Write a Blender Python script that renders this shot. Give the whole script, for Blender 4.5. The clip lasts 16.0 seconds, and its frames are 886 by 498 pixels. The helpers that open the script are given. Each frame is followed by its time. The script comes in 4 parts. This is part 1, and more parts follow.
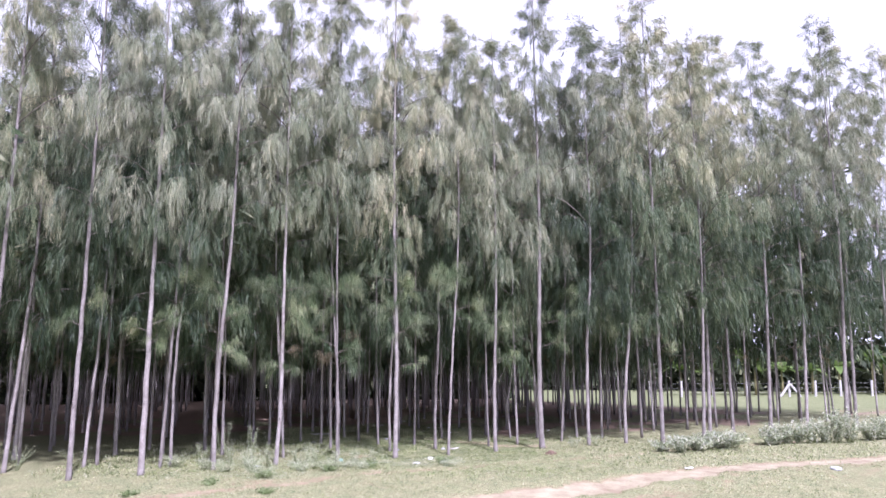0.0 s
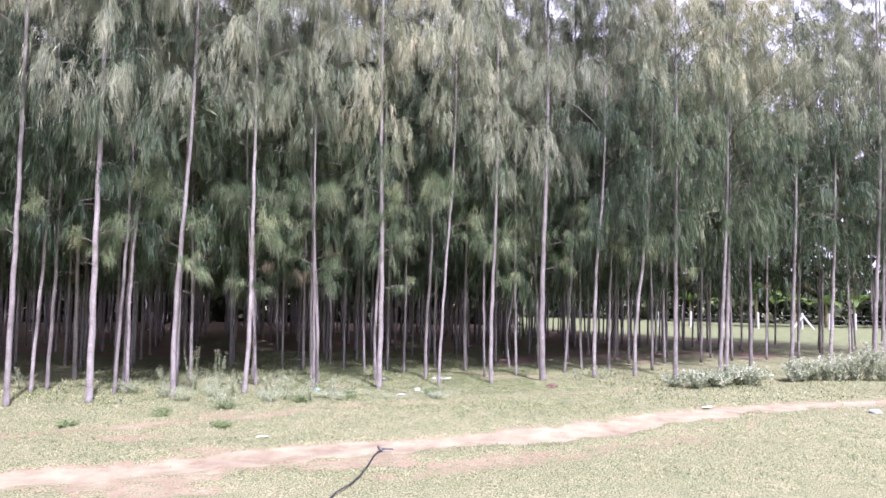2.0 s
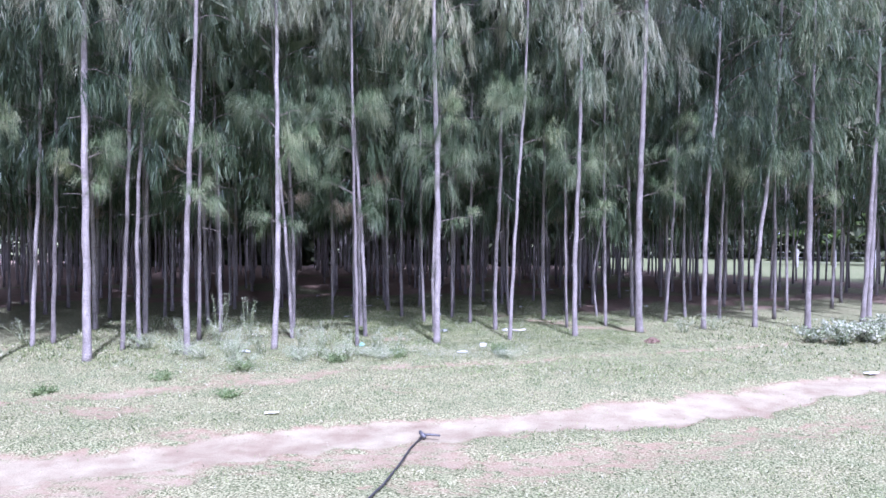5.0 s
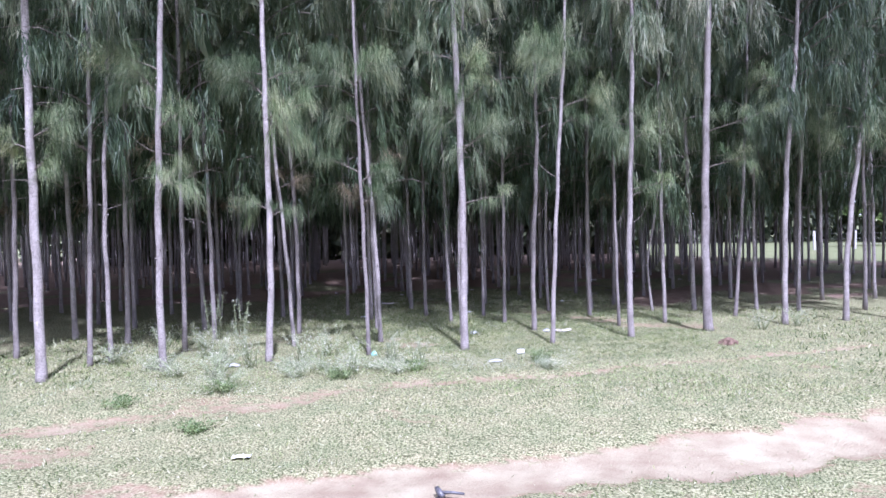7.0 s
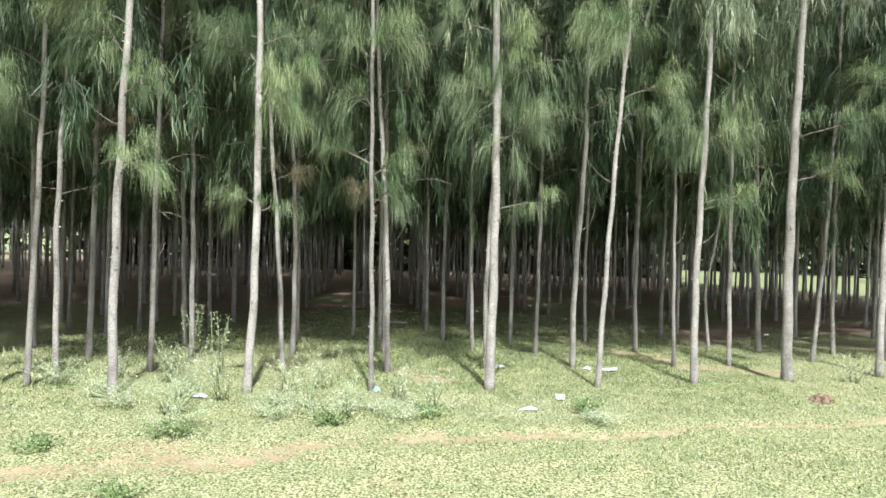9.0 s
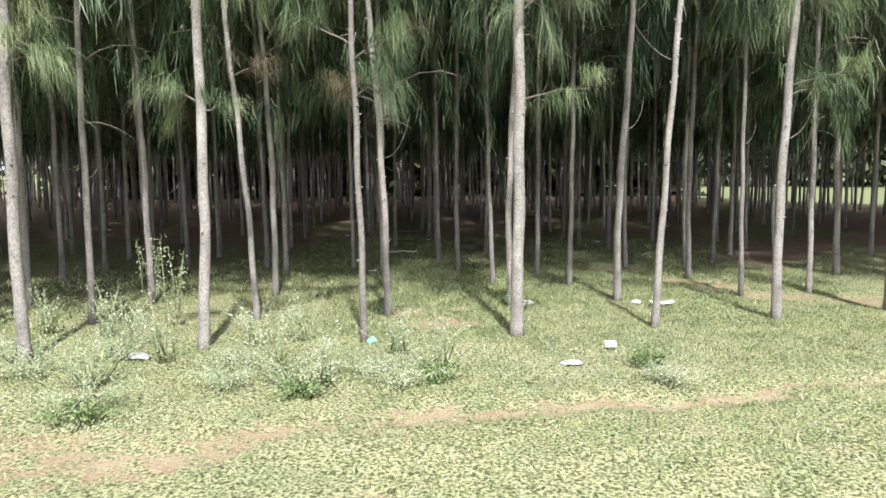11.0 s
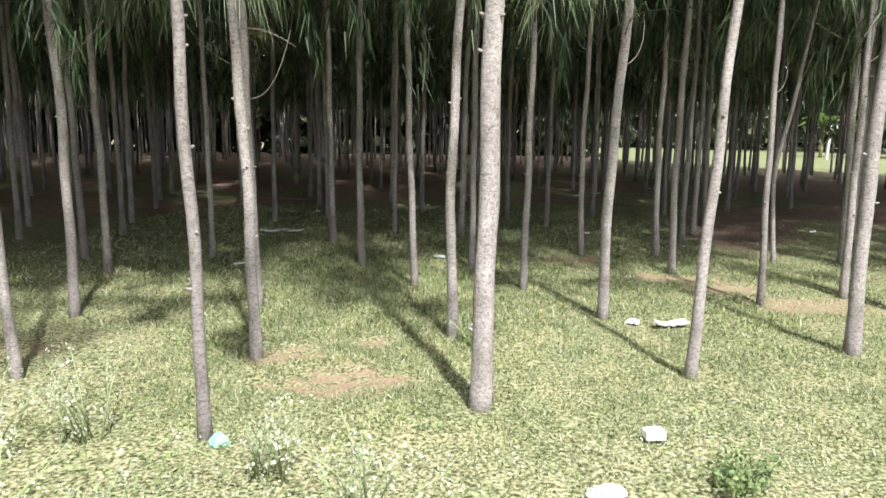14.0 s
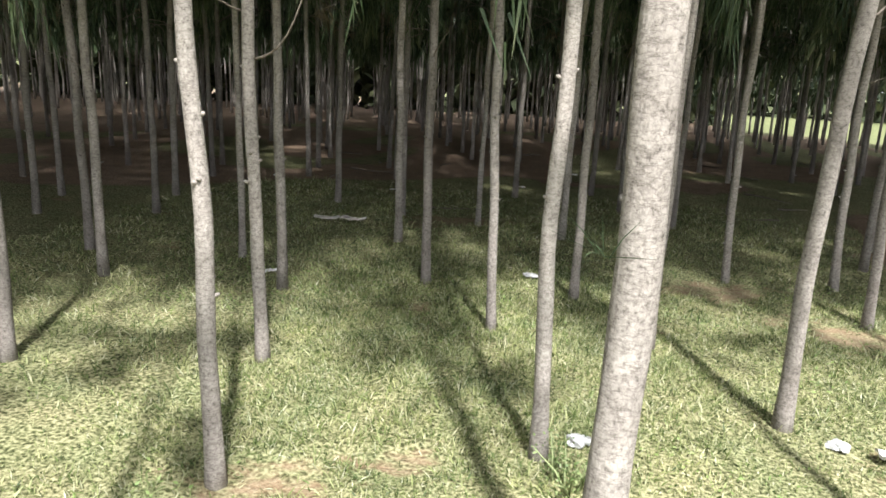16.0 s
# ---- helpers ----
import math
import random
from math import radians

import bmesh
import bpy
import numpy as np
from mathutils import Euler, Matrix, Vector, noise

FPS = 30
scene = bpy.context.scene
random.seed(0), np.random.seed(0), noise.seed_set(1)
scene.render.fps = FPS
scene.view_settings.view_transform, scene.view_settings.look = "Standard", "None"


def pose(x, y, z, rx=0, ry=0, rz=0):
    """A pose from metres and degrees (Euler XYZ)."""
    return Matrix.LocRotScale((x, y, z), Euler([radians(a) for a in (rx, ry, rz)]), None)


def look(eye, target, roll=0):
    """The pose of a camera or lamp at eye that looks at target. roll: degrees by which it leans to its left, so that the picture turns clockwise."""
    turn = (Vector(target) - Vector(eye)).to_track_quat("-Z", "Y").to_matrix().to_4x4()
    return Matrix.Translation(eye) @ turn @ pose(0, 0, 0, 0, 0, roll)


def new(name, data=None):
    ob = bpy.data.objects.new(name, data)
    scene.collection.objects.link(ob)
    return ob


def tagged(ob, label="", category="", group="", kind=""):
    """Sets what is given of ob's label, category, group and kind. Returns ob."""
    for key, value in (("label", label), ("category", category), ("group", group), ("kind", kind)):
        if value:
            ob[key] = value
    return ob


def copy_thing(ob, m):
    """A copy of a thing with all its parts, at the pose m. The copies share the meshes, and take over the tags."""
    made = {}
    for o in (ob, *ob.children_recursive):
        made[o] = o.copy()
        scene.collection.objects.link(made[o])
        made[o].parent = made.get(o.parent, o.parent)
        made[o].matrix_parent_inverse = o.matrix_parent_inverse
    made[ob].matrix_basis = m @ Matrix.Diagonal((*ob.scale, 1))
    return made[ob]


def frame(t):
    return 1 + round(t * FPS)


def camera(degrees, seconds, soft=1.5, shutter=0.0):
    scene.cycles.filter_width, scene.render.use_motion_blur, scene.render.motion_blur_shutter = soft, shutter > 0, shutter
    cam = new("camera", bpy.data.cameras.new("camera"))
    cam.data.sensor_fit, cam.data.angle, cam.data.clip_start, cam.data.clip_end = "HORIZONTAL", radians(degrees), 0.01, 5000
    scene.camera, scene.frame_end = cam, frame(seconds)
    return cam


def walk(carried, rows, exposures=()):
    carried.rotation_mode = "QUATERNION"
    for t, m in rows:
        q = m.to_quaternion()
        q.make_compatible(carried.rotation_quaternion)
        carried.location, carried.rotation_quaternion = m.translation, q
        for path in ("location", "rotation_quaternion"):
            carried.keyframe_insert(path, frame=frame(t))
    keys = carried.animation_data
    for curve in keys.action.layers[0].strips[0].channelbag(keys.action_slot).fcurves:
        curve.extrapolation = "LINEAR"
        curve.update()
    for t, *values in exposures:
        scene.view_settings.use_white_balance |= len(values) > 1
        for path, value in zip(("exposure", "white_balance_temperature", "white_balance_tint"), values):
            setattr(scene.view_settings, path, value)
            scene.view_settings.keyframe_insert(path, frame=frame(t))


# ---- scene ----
cam = camera(64.0, 16.0, soft=1.6)
PATH = [
    (0, (0.05, 0.026, 2.157), (0.037, 2.001, 2.476), -0.3),
    (0.5, (0.217, 0.574, 2.208), (0.248, 2.566, 2.385), 1.3),
    (1, (0.281, 1.104, 2.153), (0.4, 3.093, 2.323), 0.4),
    (1.5, (0.358, 1.584, 2.127), (0.388, 3.572, 2.344), -0.8),
    (2, (0.414, 2.039, 2.073), (0.373, 4.036, 2.188), 0.8),
    (2.5, (0.332, 2.544, 2.023), (0.244, 4.536, 2.18), 0.7),
    (3, (0.276, 3.022, 1.966), (0.101, 5.013, 2.001), -0.6),
    (3.5, (0.31, 3.576, 1.922), (0.015, 5.554, 1.928), 0.4),
    (3.7, (0.316, 3.819, 1.908), (0.061, 5.803, 1.924), 0.3),
    (5.8, (0.618, 5.66, 1.92), (0.316, 7.636, 1.84), -0.4),
    (6, (0.609, 5.886, 1.906), (0.209, 7.846, 1.886), 0.9),
    (6.5, (0.516, 6.454, 1.858), (0.085, 8.405, 1.772), 0.3),
    (7, (0.358, 7.007, 1.805), (-0.003, 8.973, 1.733), -1.5),
    (7.5, (0.301, 7.497, 1.779), (-0.13, 9.448, 1.682), 0.7),
    (8, (0.148, 7.933, 1.801), (-0.286, 9.884, 1.725), 0.7),
    (8.5, (-0.014, 8.345, 1.773), (-0.263, 10.329, 1.757), 0.2),
    (9, (-0.067, 8.849, 1.733), (-0.48, 10.805, 1.702), 1.4),
    (9.2, (-0.114, 9.034, 1.724), (-0.56, 10.98, 1.609), 1.2),
    (11.3, (-0.483, 10.967, 1.520), (-0.952, 12.897, 1.283), -1.0),
    (11.5, (-0.557, 11.131, 1.516), (-1.065, 13.052, 1.288), -0.8),
    (12, (-0.729, 11.585, 1.524), (-1.319, 13.481, 1.285), -0.1),
    (12.5, (-0.952, 11.986, 1.493), (-1.36, 13.927, 1.240), -1.8),
    (13, (-1.08, 12.417, 1.483), (-1.396, 14.376, 1.232), -1.1),
    (13.5, (-1.081, 12.915, 1.479), (-1.383, 14.869, 1.177), -0.1),
    (14, (-1.14, 13.439, 1.474), (-1.283, 15.402, 1.117), 0.7),
    (14.5, (-1.13, 13.935, 1.467), (-1.305, 15.893, 1.101), 0.2),
    (15, (-1.137, 14.462, 1.507), (-1.413, 16.393, 1.066), 1.3),
    (15.5, (-1.232, 14.937, 1.580), (-1.549, 16.848, 1.080), 0.6),
    (16, (-1.277, 15.381, 1.582), (-1.68, 17.28, 1.101), 2.5),
]
walk(cam, [(t, look(eye, target, roll)) for t, eye, target, roll in PATH], [(0.0, 1.2, 5350, 39), (1.0, 1.21, 5500, 40), (2.0, 1.33, 5450, 38), (2.5, 1.36, 5250, 41), (3.0, 1.33, 5300, 45), (3.5, 1.33, 5050, 40), (6.0, 1.26, 4800, 38), (6.5, 1.26, 4950, 36), (7.0, 1.26, 5000, 36), (7.5, 1.23, 5350, 18), (8.0, 1.30, 5550, 17), (8.5, 1.45, 5850, 4), (9.0, 1.46, 5850, 5), (11.5, 1.27, 5950, 11), (13.0, 1.36, 6000, 12), (14.5, 1.45, 6050, 14), (16.0, 1.54, 6200, 11)])

# ---- world, sun, exposure ----
SUN_EL, SUN_AZ = 54.0, 157.0          # degrees; azimuth clockwise from +y
sun_dir = Vector((math.sin(radians(SUN_AZ)) * math.cos(radians(SUN_EL)),
                  math.cos(radians(SUN_AZ)) * math.cos(radians(SUN_EL)), math.sin(radians(SUN_EL))))
world = bpy.data.worlds.new("world")
scene.world = world
world.use_nodes = True
wn, wl = world.node_tree.nodes, world.node_tree.links
wn.clear()
sky = wn.new("ShaderNodeTexSky")
sky.sky_type, sky.sun_disc = "NISHITA", False
sky.sun_elevation, sky.sun_rotation = radians(SUN_EL), radians(SUN_AZ)
sky.dust_density, sky.air_density = 3.0, 1.0
haze = wn.new("ShaderNodeMix")
haze.data_type = "RGBA"
haze.inputs[0].default_value = 0.9
haze.inputs[7].default_value = (14.2, 14.1, 14.0, 1.0)
bg = wn.new("ShaderNodeBackground")
bg.inputs[1].default_value = 0.05
wout = wn.new("ShaderNodeOutputWorld")
wl.new(sky.outputs[0], haze.inputs[6])
wl.new(haze.outputs[2], bg.inputs[0])
wl.new(bg.outputs[0], wout.inputs[0])
sun = new("sun", bpy.data.lights.new("sun", "SUN"))
sun.data.energy, sun.data.angle, sun.data.color = 4.2, radians(2.2), (1.0, 0.95, 0.86)
sun.matrix_world = look(sun_dir * 60, (0, 0, 0))

# ---- materials ----


def material(name, rough=0.8, spec=0.3):
    m = bpy.data.materials.new(name)
    m.use_nodes = True
    b = m.node_tree.nodes["Principled BSDF"]
    b.inputs["Roughness"].default_value = rough
    b.inputs["Specular IOR Level"].default_value = spec
    return m, m.node_tree.nodes, m.node_tree.links, b


def ramp(nodes, stops):
    r = nodes.new("ShaderNodeValToRGB")
    e = r.color_ramp.elements
    while len(e) < len(stops):
        e.new(0.5)
    for el, (p, c) in zip(e, stops):
        el.position, el.color = p, (*c, 1.0)
    return r


def tex(nodes, links, kind="ShaderNodeTexNoise", scale=5.0, stretch=(1, 1, 1), detail=4.0):
    co = nodes.new("ShaderNodeTexCoord")
    mp = nodes.new("ShaderNodeMapping")
    mp.inputs["Scale"].default_value = stretch
    t = nodes.new(kind)
    t.inputs["Scale"].default_value = scale
    if kind == "ShaderNodeTexNoise":
        t.inputs["Detail"].default_value = detail
    links.new(co.outputs["Object"], mp.inputs[0])
    links.new(mp.outputs[0], t.inputs["Vector"])
    return t


def mix(nodes, links, fac, a, b, mode="MIX"):
    m = nodes.new("ShaderNodeMix")
    m.data_type, m.blend_type = "RGBA", mode
    for s, v in ((0, fac), (6, a), (7, b)):
        if isinstance(v, bpy.types.NodeSocket):
            links.new(v, m.inputs[s])
        else:
            m.inputs[s].default_value = v if s == 0 else (*v, 1.0)
    return m.outputs[2]


def bump(nodes, links, height, strength, distance, b):
    n = nodes.new("ShaderNodeBump")
    n.inputs["Strength"].default_value = strength
    n.inputs["Distance"].default_value = distance
    links.new(height, n.inputs["Height"])
    links.new(n.outputs[0], b.inputs["Normal"])


def leaf_material(name, stops, rough=0.5, through_light=0.25, toned=False):
    m, n, l, b = material(name, rough, 0.35)
    g = n.new("ShaderNodeNewGeometry")
    r = ramp(n, stops)
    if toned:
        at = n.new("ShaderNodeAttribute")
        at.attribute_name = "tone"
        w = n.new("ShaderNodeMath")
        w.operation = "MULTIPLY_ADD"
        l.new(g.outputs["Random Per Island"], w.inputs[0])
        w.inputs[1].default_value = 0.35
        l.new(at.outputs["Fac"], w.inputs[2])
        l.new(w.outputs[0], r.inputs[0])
        info = n.new("ShaderNodeObjectInfo")
    else:
        l.new(g.outputs["Random Per Island"], r.inputs[0])
    big = tex(n, l, scale=1.5, detail=3.0)
    c = mix(n, l, 0.45, r.outputs[0], ramp_of(n, l, big, [(0.3, (0.45, 0.52, 0.45)), (0.7, (1.35, 1.28, 1.12))]), "MULTIPLY")
    patchy = tex(n, l, scale=7.0, detail=4.0)
    c = mix(n, l, 0.5, c, ramp_of(n, l, patchy, [(0.32, (0.62, 0.72, 0.58)), (0.5, (1.0, 1.0, 0.95)), (0.68, (1.3, 1.2, 1.1))]), "MULTIPLY")
    if toned:
        tint = ramp(n, [(0.0, (0.68, 0.72, 0.70)), (0.5, (0.98, 1.0, 0.96)), (1.0, (1.3, 1.24, 1.14))])
        l.new(info.outputs["Random"], tint.inputs[0])
        c = mix(n, l, 1.0, c, tint.outputs[0], "MULTIPLY")
    l.new(c, b.inputs["Base Color"])
    tr = n.new("ShaderNodeBsdfTranslucent")
    l.new(c, tr.inputs[0])
    mx = n.new("ShaderNodeMixShader")
    mx.inputs[0].default_value = through_light
    l.new(b.outputs[0], mx.inputs[1])
    l.new(tr.outputs[0], mx.inputs[2])
    l.new(mx.outputs[0], n["Material Output"].inputs[0])
    return m


def ramp_of(n, l, t, stops):
    r = ramp(n, stops)
    l.new(t.outputs[0], r.inputs[0])
    return r.outputs[0]


# green needles with cream-tipped tassels here and there; tone also paints sunlit tops, shaded low limbs
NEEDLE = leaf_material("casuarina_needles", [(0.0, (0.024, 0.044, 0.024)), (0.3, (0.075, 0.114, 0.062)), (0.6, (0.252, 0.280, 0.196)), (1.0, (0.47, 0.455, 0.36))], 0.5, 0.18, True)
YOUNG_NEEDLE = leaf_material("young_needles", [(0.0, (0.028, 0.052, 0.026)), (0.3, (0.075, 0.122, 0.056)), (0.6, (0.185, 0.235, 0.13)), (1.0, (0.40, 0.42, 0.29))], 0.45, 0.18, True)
DRY_NEEDLE = leaf_material("dry_needles", [(0.0, (0.16, 0.13, 0.09)), (1.0, (0.3, 0.26, 0.17))])
GRASS = leaf_material("grass_blades", [(0.0, (0.035, 0.065, 0.02)), (0.3, (0.165, 0.22, 0.08)), (0.6, (0.335, 0.365, 0.185)), (0.85, (0.43, 0.45, 0.28)), (1.0, (0.61, 0.60, 0.49))], 0.55, 0.3)
WEED = leaf_material("weed_leaves", [(0.0, (0.17, 0.26, 0.08)), (0.6, (0.26, 0.355, 0.14)), (1.0, (0.40, 0.46, 0.24))], 0.5, 0.3)
HERB = leaf_material("pale_herb_leaves", [(0.0, (0.20, 0.26, 0.14)), (0.5, (0.42, 0.45, 0.33)), (0.75, (0.54, 0.56, 0.46)), (1.0, (0.68, 0.68, 0.62))], 0.6, 0.3)
FLORET = leaf_material("whitish_petals", [(0.0, (0.48, 0.48, 0.40)), (1.0, (0.70, 0.70, 0.65))], 0.7, 0.3)
BUSH = leaf_material("bush_leaves", [(0.0, (0.10, 0.16, 0.06)), (0.6, (0.19, 0.26, 0.11)), (1.0, (0.32, 0.38, 0.2))], 0.5, 0.3)
BANANA = leaf_material("banana_leaves", [(0.0, (0.07, 0.13, 0.03)), (0.6, (0.13, 0.20, 0.055)), (1.0, (0.21, 0.25, 0.09))], 0.35, 0.35)
FAR_LEAF = leaf_material("far_tree_leaves", [(0.0, (0.03, 0.042, 0.022)), (0.7, (0.07, 0.085, 0.045)), (1.0, (0.13, 0.14, 0.08))], 0.8, 0.08)


def bark_material(name, light, mid, dark):
    m, n, l, b = material(name, 0.9, 0.15)
    patches = tex(n, l, scale=8.0, stretch=(1.0, 1.0, 0.6), detail=6)
    flakes = tex(n, l, scale=70.0, stretch=(1.0, 1.0, 0.8), detail=8)
    flakes.inputs["Roughness"].default_value = 0.66
    cracks = tex(n, l, scale=26.0, stretch=(0.6, 0.6, 2.1), detail=6)
    cracks.inputs["Roughness"].default_value = 0.6
    grit = tex(n, l, scale=170.0, detail=3)
    info = n.new("ShaderNodeObjectInfo")
    c1 = ramp_of(n, l, flakes, [(0.30, dark), (0.41, mid), (0.50, tuple(0.85 * v for v in light)), (0.62, light)])
    c2 = mix(n, l, 0.8, c1, ramp_of(n, l, patches, [(0.32, (0.66, 0.64, 0.63)), (0.5, (0.95, 0.94, 0.94)), (0.66, (1.2, 1.2, 1.2))]), "MULTIPLY")
    c3 = mix(n, l, 0.6, c2, ramp_of(n, l, cracks, [(0.465, (1.0, 1.0, 1.0)), (0.495, (0.42, 0.40, 0.39)), (0.505, (0.42, 0.40, 0.39)), (0.535, (1.0, 1.0, 1.0))]), "MULTIPLY")
    c3 = mix(n, l, 0.35, c3, ramp_of(n, l, grit, [(0.35, (0.6, 0.59, 0.58)), (0.65, (1.25, 1.25, 1.25))]), "MULTIPLY")
    hue = ramp(n, [(0.0, (0.64, 0.63, 0.62)), (0.6, (0.88, 0.87, 0.86)), (1.0, (1.08, 1.07, 1.06))])
    l.new(info.outputs["Random"], hue.inputs[0])
    l.new(mix(n, l, 1.0, c3, hue.outputs[0], "MULTIPLY"), b.inputs["Base Color"])
    h = n.new("ShaderNodeMath")
    h.operation = "ADD"
    l.new(patches.outputs[0], h.inputs[0])
    l.new(flakes.outputs[0], h.inputs[1])
    bump(n, l, h.outputs[0], 0.6, 0.006, b)
    return m


BARK = bark_material("casuarina_bark", (0.40, 0.375, 0.352), (0.27, 0.251, 0.234), (0.112, 0.102, 0.094))
TWIG, n, l, b = material("twig_bark", 0.85, 0.2)
l.new(ramp_of(n, l, tex(n, l, scale=30.0), [(0.3, (0.10, 0.085, 0.07)), (0.7, (0.23, 0.20, 0.17))]), b.inputs["Base Color"])

# ground: grass, sandy soil, needle litter and the dry field, by the sheet's cover layer
GROUND, n, l, b = material("ground_cover", 0.95, 0.1)
cover = n.new("ShaderNodeVertexColor")
cover.layer_name = "cover"
sep = n.new("ShaderNodeSeparateColor")
l.new(cover.outputs[0], sep.inputs[0])
fine = tex(n, l, scale=52.0, detail=9)
mid = tex(n, l, scale=3.0, detail=6)
grain = tex(n, l, scale=120.0, detail=3)
mottle = tex(n, l, scale=9.0, stretch=(0.75, 1.3, 1.0), detail=10)
turf = ramp_of(n, l, fine, [(0.36, (0.045, 0.052, 0.024)), (0.5, (0.195, 0.20, 0.115)), (0.62, (0.34, 0.335, 0.215))])
turf = mix(n, l, 0.6, turf, ramp_of(n, l, mid, [(0.3, (0.75, 0.85, 0.65)), (0.7, (1.25, 1.15, 1.05))]), "MULTIPLY")
soil = ramp_of(n, l, mid, [(0.3, (0.235, 0.185, 0.125)), (0.55, (0.315, 0.28, 0.188)), (0.75, (0.385, 0.354, 0.245))])
red = ramp_of(n, l, fine, [(0.3, (0.20, 0.138, 0.086)), (0.55, (0.275, 0.21, 0.14)), (0.75, (0.34, 0.285, 0.20))])
bare = n.new("ShaderNodeMapRange")
bare.inputs["From Min"].default_value, bare.inputs["From Max"].default_value = 0.52, 0.8
l.new(sep.outputs[0], bare.inputs[0])
soil = mix(n, l, bare.outputs[0], red, soil)
soil = mix(n, l, 0.8, soil, ramp_of(n, l, grain, [(0.3, (0.75, 0.73, 0.7)), (0.7, (1.15, 1.15, 1.15))]), "MULTIPLY")
duff = ramp_of(n, l, fine, [(0.3, (0.12, 0.09, 0.065)), (0.55, (0.255, 0.193, 0.146)), (0.75, (0.42, 0.345, 0.27))])
duff = mix(n, l, 0.6, duff, ramp_of(n, l, mid, [(0.3, (0.7, 0.65, 0.62)), (0.7, (1.2, 1.15, 1.1))]), "MULTIPLY")
dry = ramp_of(n, l, mid, [(0.3, (0.11, 0.135, 0.06)), (0.7, (0.21, 0.22, 0.115))])


def edged(channel, k, soft=0.09, grainy=None):
    a = n.new("ShaderNodeMath")
    a.operation = "MULTIPLY_ADD"
    l.new((grainy or fine).outputs[0], a.inputs[0])
    a.inputs[1].default_value = k
    l.new(channel, a.inputs[2])
    r = n.new("ShaderNodeMapRange")
    r.inputs["From Min"].default_value, r.inputs["From Max"].default_value = 0.51 - soft + k * 0.5, 0.51 + soft + k * 0.5
    l.new(a.outputs[0], r.inputs[0])
    return r.outputs[0]


col = mix(n, l, edged(sep.outputs[1], 0.8), turf, duff)
col = mix(n, l, sep.outputs[2], col, dry)
col = mix(n, l, edged(sep.outputs[0], 1.7, 0.22, mottle), col, soil)
l.new(col, b.inputs["Base Color"])
bump(n, l, fine.outputs[0], 0.7, 0.03, b)


def plain(name, c0, c1, scale=20.0, rough=0.6, spec=0.3, relief=0.2):
    m, n, l, b = material(name, rough, spec)
    t = tex(n, l, scale=scale, detail=5)
    l.new(ramp_of(n, l, t, [(0.35, c0), (0.65, c1)]), b.inputs["Base Color"])
    bump(n, l, t.outputs[0], relief, 0.004, b)
    return m


RUBBER = plain("black_rubber", (0.025, 0.025, 0.027), (0.055, 0.053, 0.055), 40, 0.5)
METAL = plain("worn_grey_metal", (0.05, 0.05, 0.055), (0.11, 0.11, 0.115), 60, 0.4, 0.6)
CARD = plain("white_card", (0.72, 0.72, 0.72), (0.86, 0.86, 0.86), 30, 0.6)
FILM = plain("white_plastic_film", (0.34, 0.35, 0.36), (0.54, 0.55, 0.56), 25, 0.35, 0.5, 0.5)
CLEAR = plain("clear_plastic_film", (0.66, 0.67, 0.66), (0.82, 0.83, 0.82), 25, 0.3, 0.5, 0.5)
CLEAR.node_tree.nodes["Principled BSDF"].inputs["Transmission Weight"].default_value = 0.5
CLEAR.node_tree.nodes["Principled BSDF"].inputs["IOR"].default_value = 1.1
TEAL = plain("turquoise_plastic", (0.16, 0.36, 0.30), (0.34, 0.52, 0.45), 25, 0.3, 0.5, 0.5)
HUSK = plain("weathered_grey_wood", (0.33, 0.31, 0.29), (0.62, 0.60, 0.57), 18, 0.8, 0.2, 0.6)
EARTH = plain("red_brown_earth", (0.10, 0.065, 0.048), (0.19, 0.135, 0.10), 25, 0.95, 0.1, 0.8)
CONCRETE = plain("pale_concrete", (0.36, 0.35, 0.335), (0.52, 0.51, 0.485), 15, 0.85)
WIRE = plain("galvanised_wire", (0.2, 0.2, 0.2), (0.3, 0.3, 0.3), 50, 0.5, 0.6)
STALK = plain("green_stalk", (0.18, 0.22, 0.10), (0.30, 0.34, 0.18), 30, 0.6)
STEM = plain("banana_stem", (0.16, 0.16, 0.07), (0.32, 0.27, 0.14), 12, 0.6)

# ---- mesh helpers ----
UP = np.array((0.0, 0.0, 1.0))


def value_noise(x, y, scale, seed):
    x, y = np.asarray(x, float) / scale, np.asarray(y, float) / scale
    xi, yi = np.floor(x), np.floor(y)
    fx, fy = x - xi, y - yi
    fx, fy = fx * fx * (3 - 2 * fx), fy * fy * (3 - 2 * fy)

    def h(a, c):
        v = np.sin(a * 127.1 + c * 311.7 + seed * 74.7) * 43758.5453
        return v - np.floor(v)
    return (h(xi, yi) * (1 - fx) + h(xi + 1, yi) * fx) * (1 - fy) + (h(xi, yi + 1) * (1 - fx) + h(xi + 1, yi + 1) * fx) * fy


def smooth(v, a, c):
    t = np.clip((np.asarray(v, float) - a) / (c - a), 0, 1)
    return t * t * (3 - 2 * t)


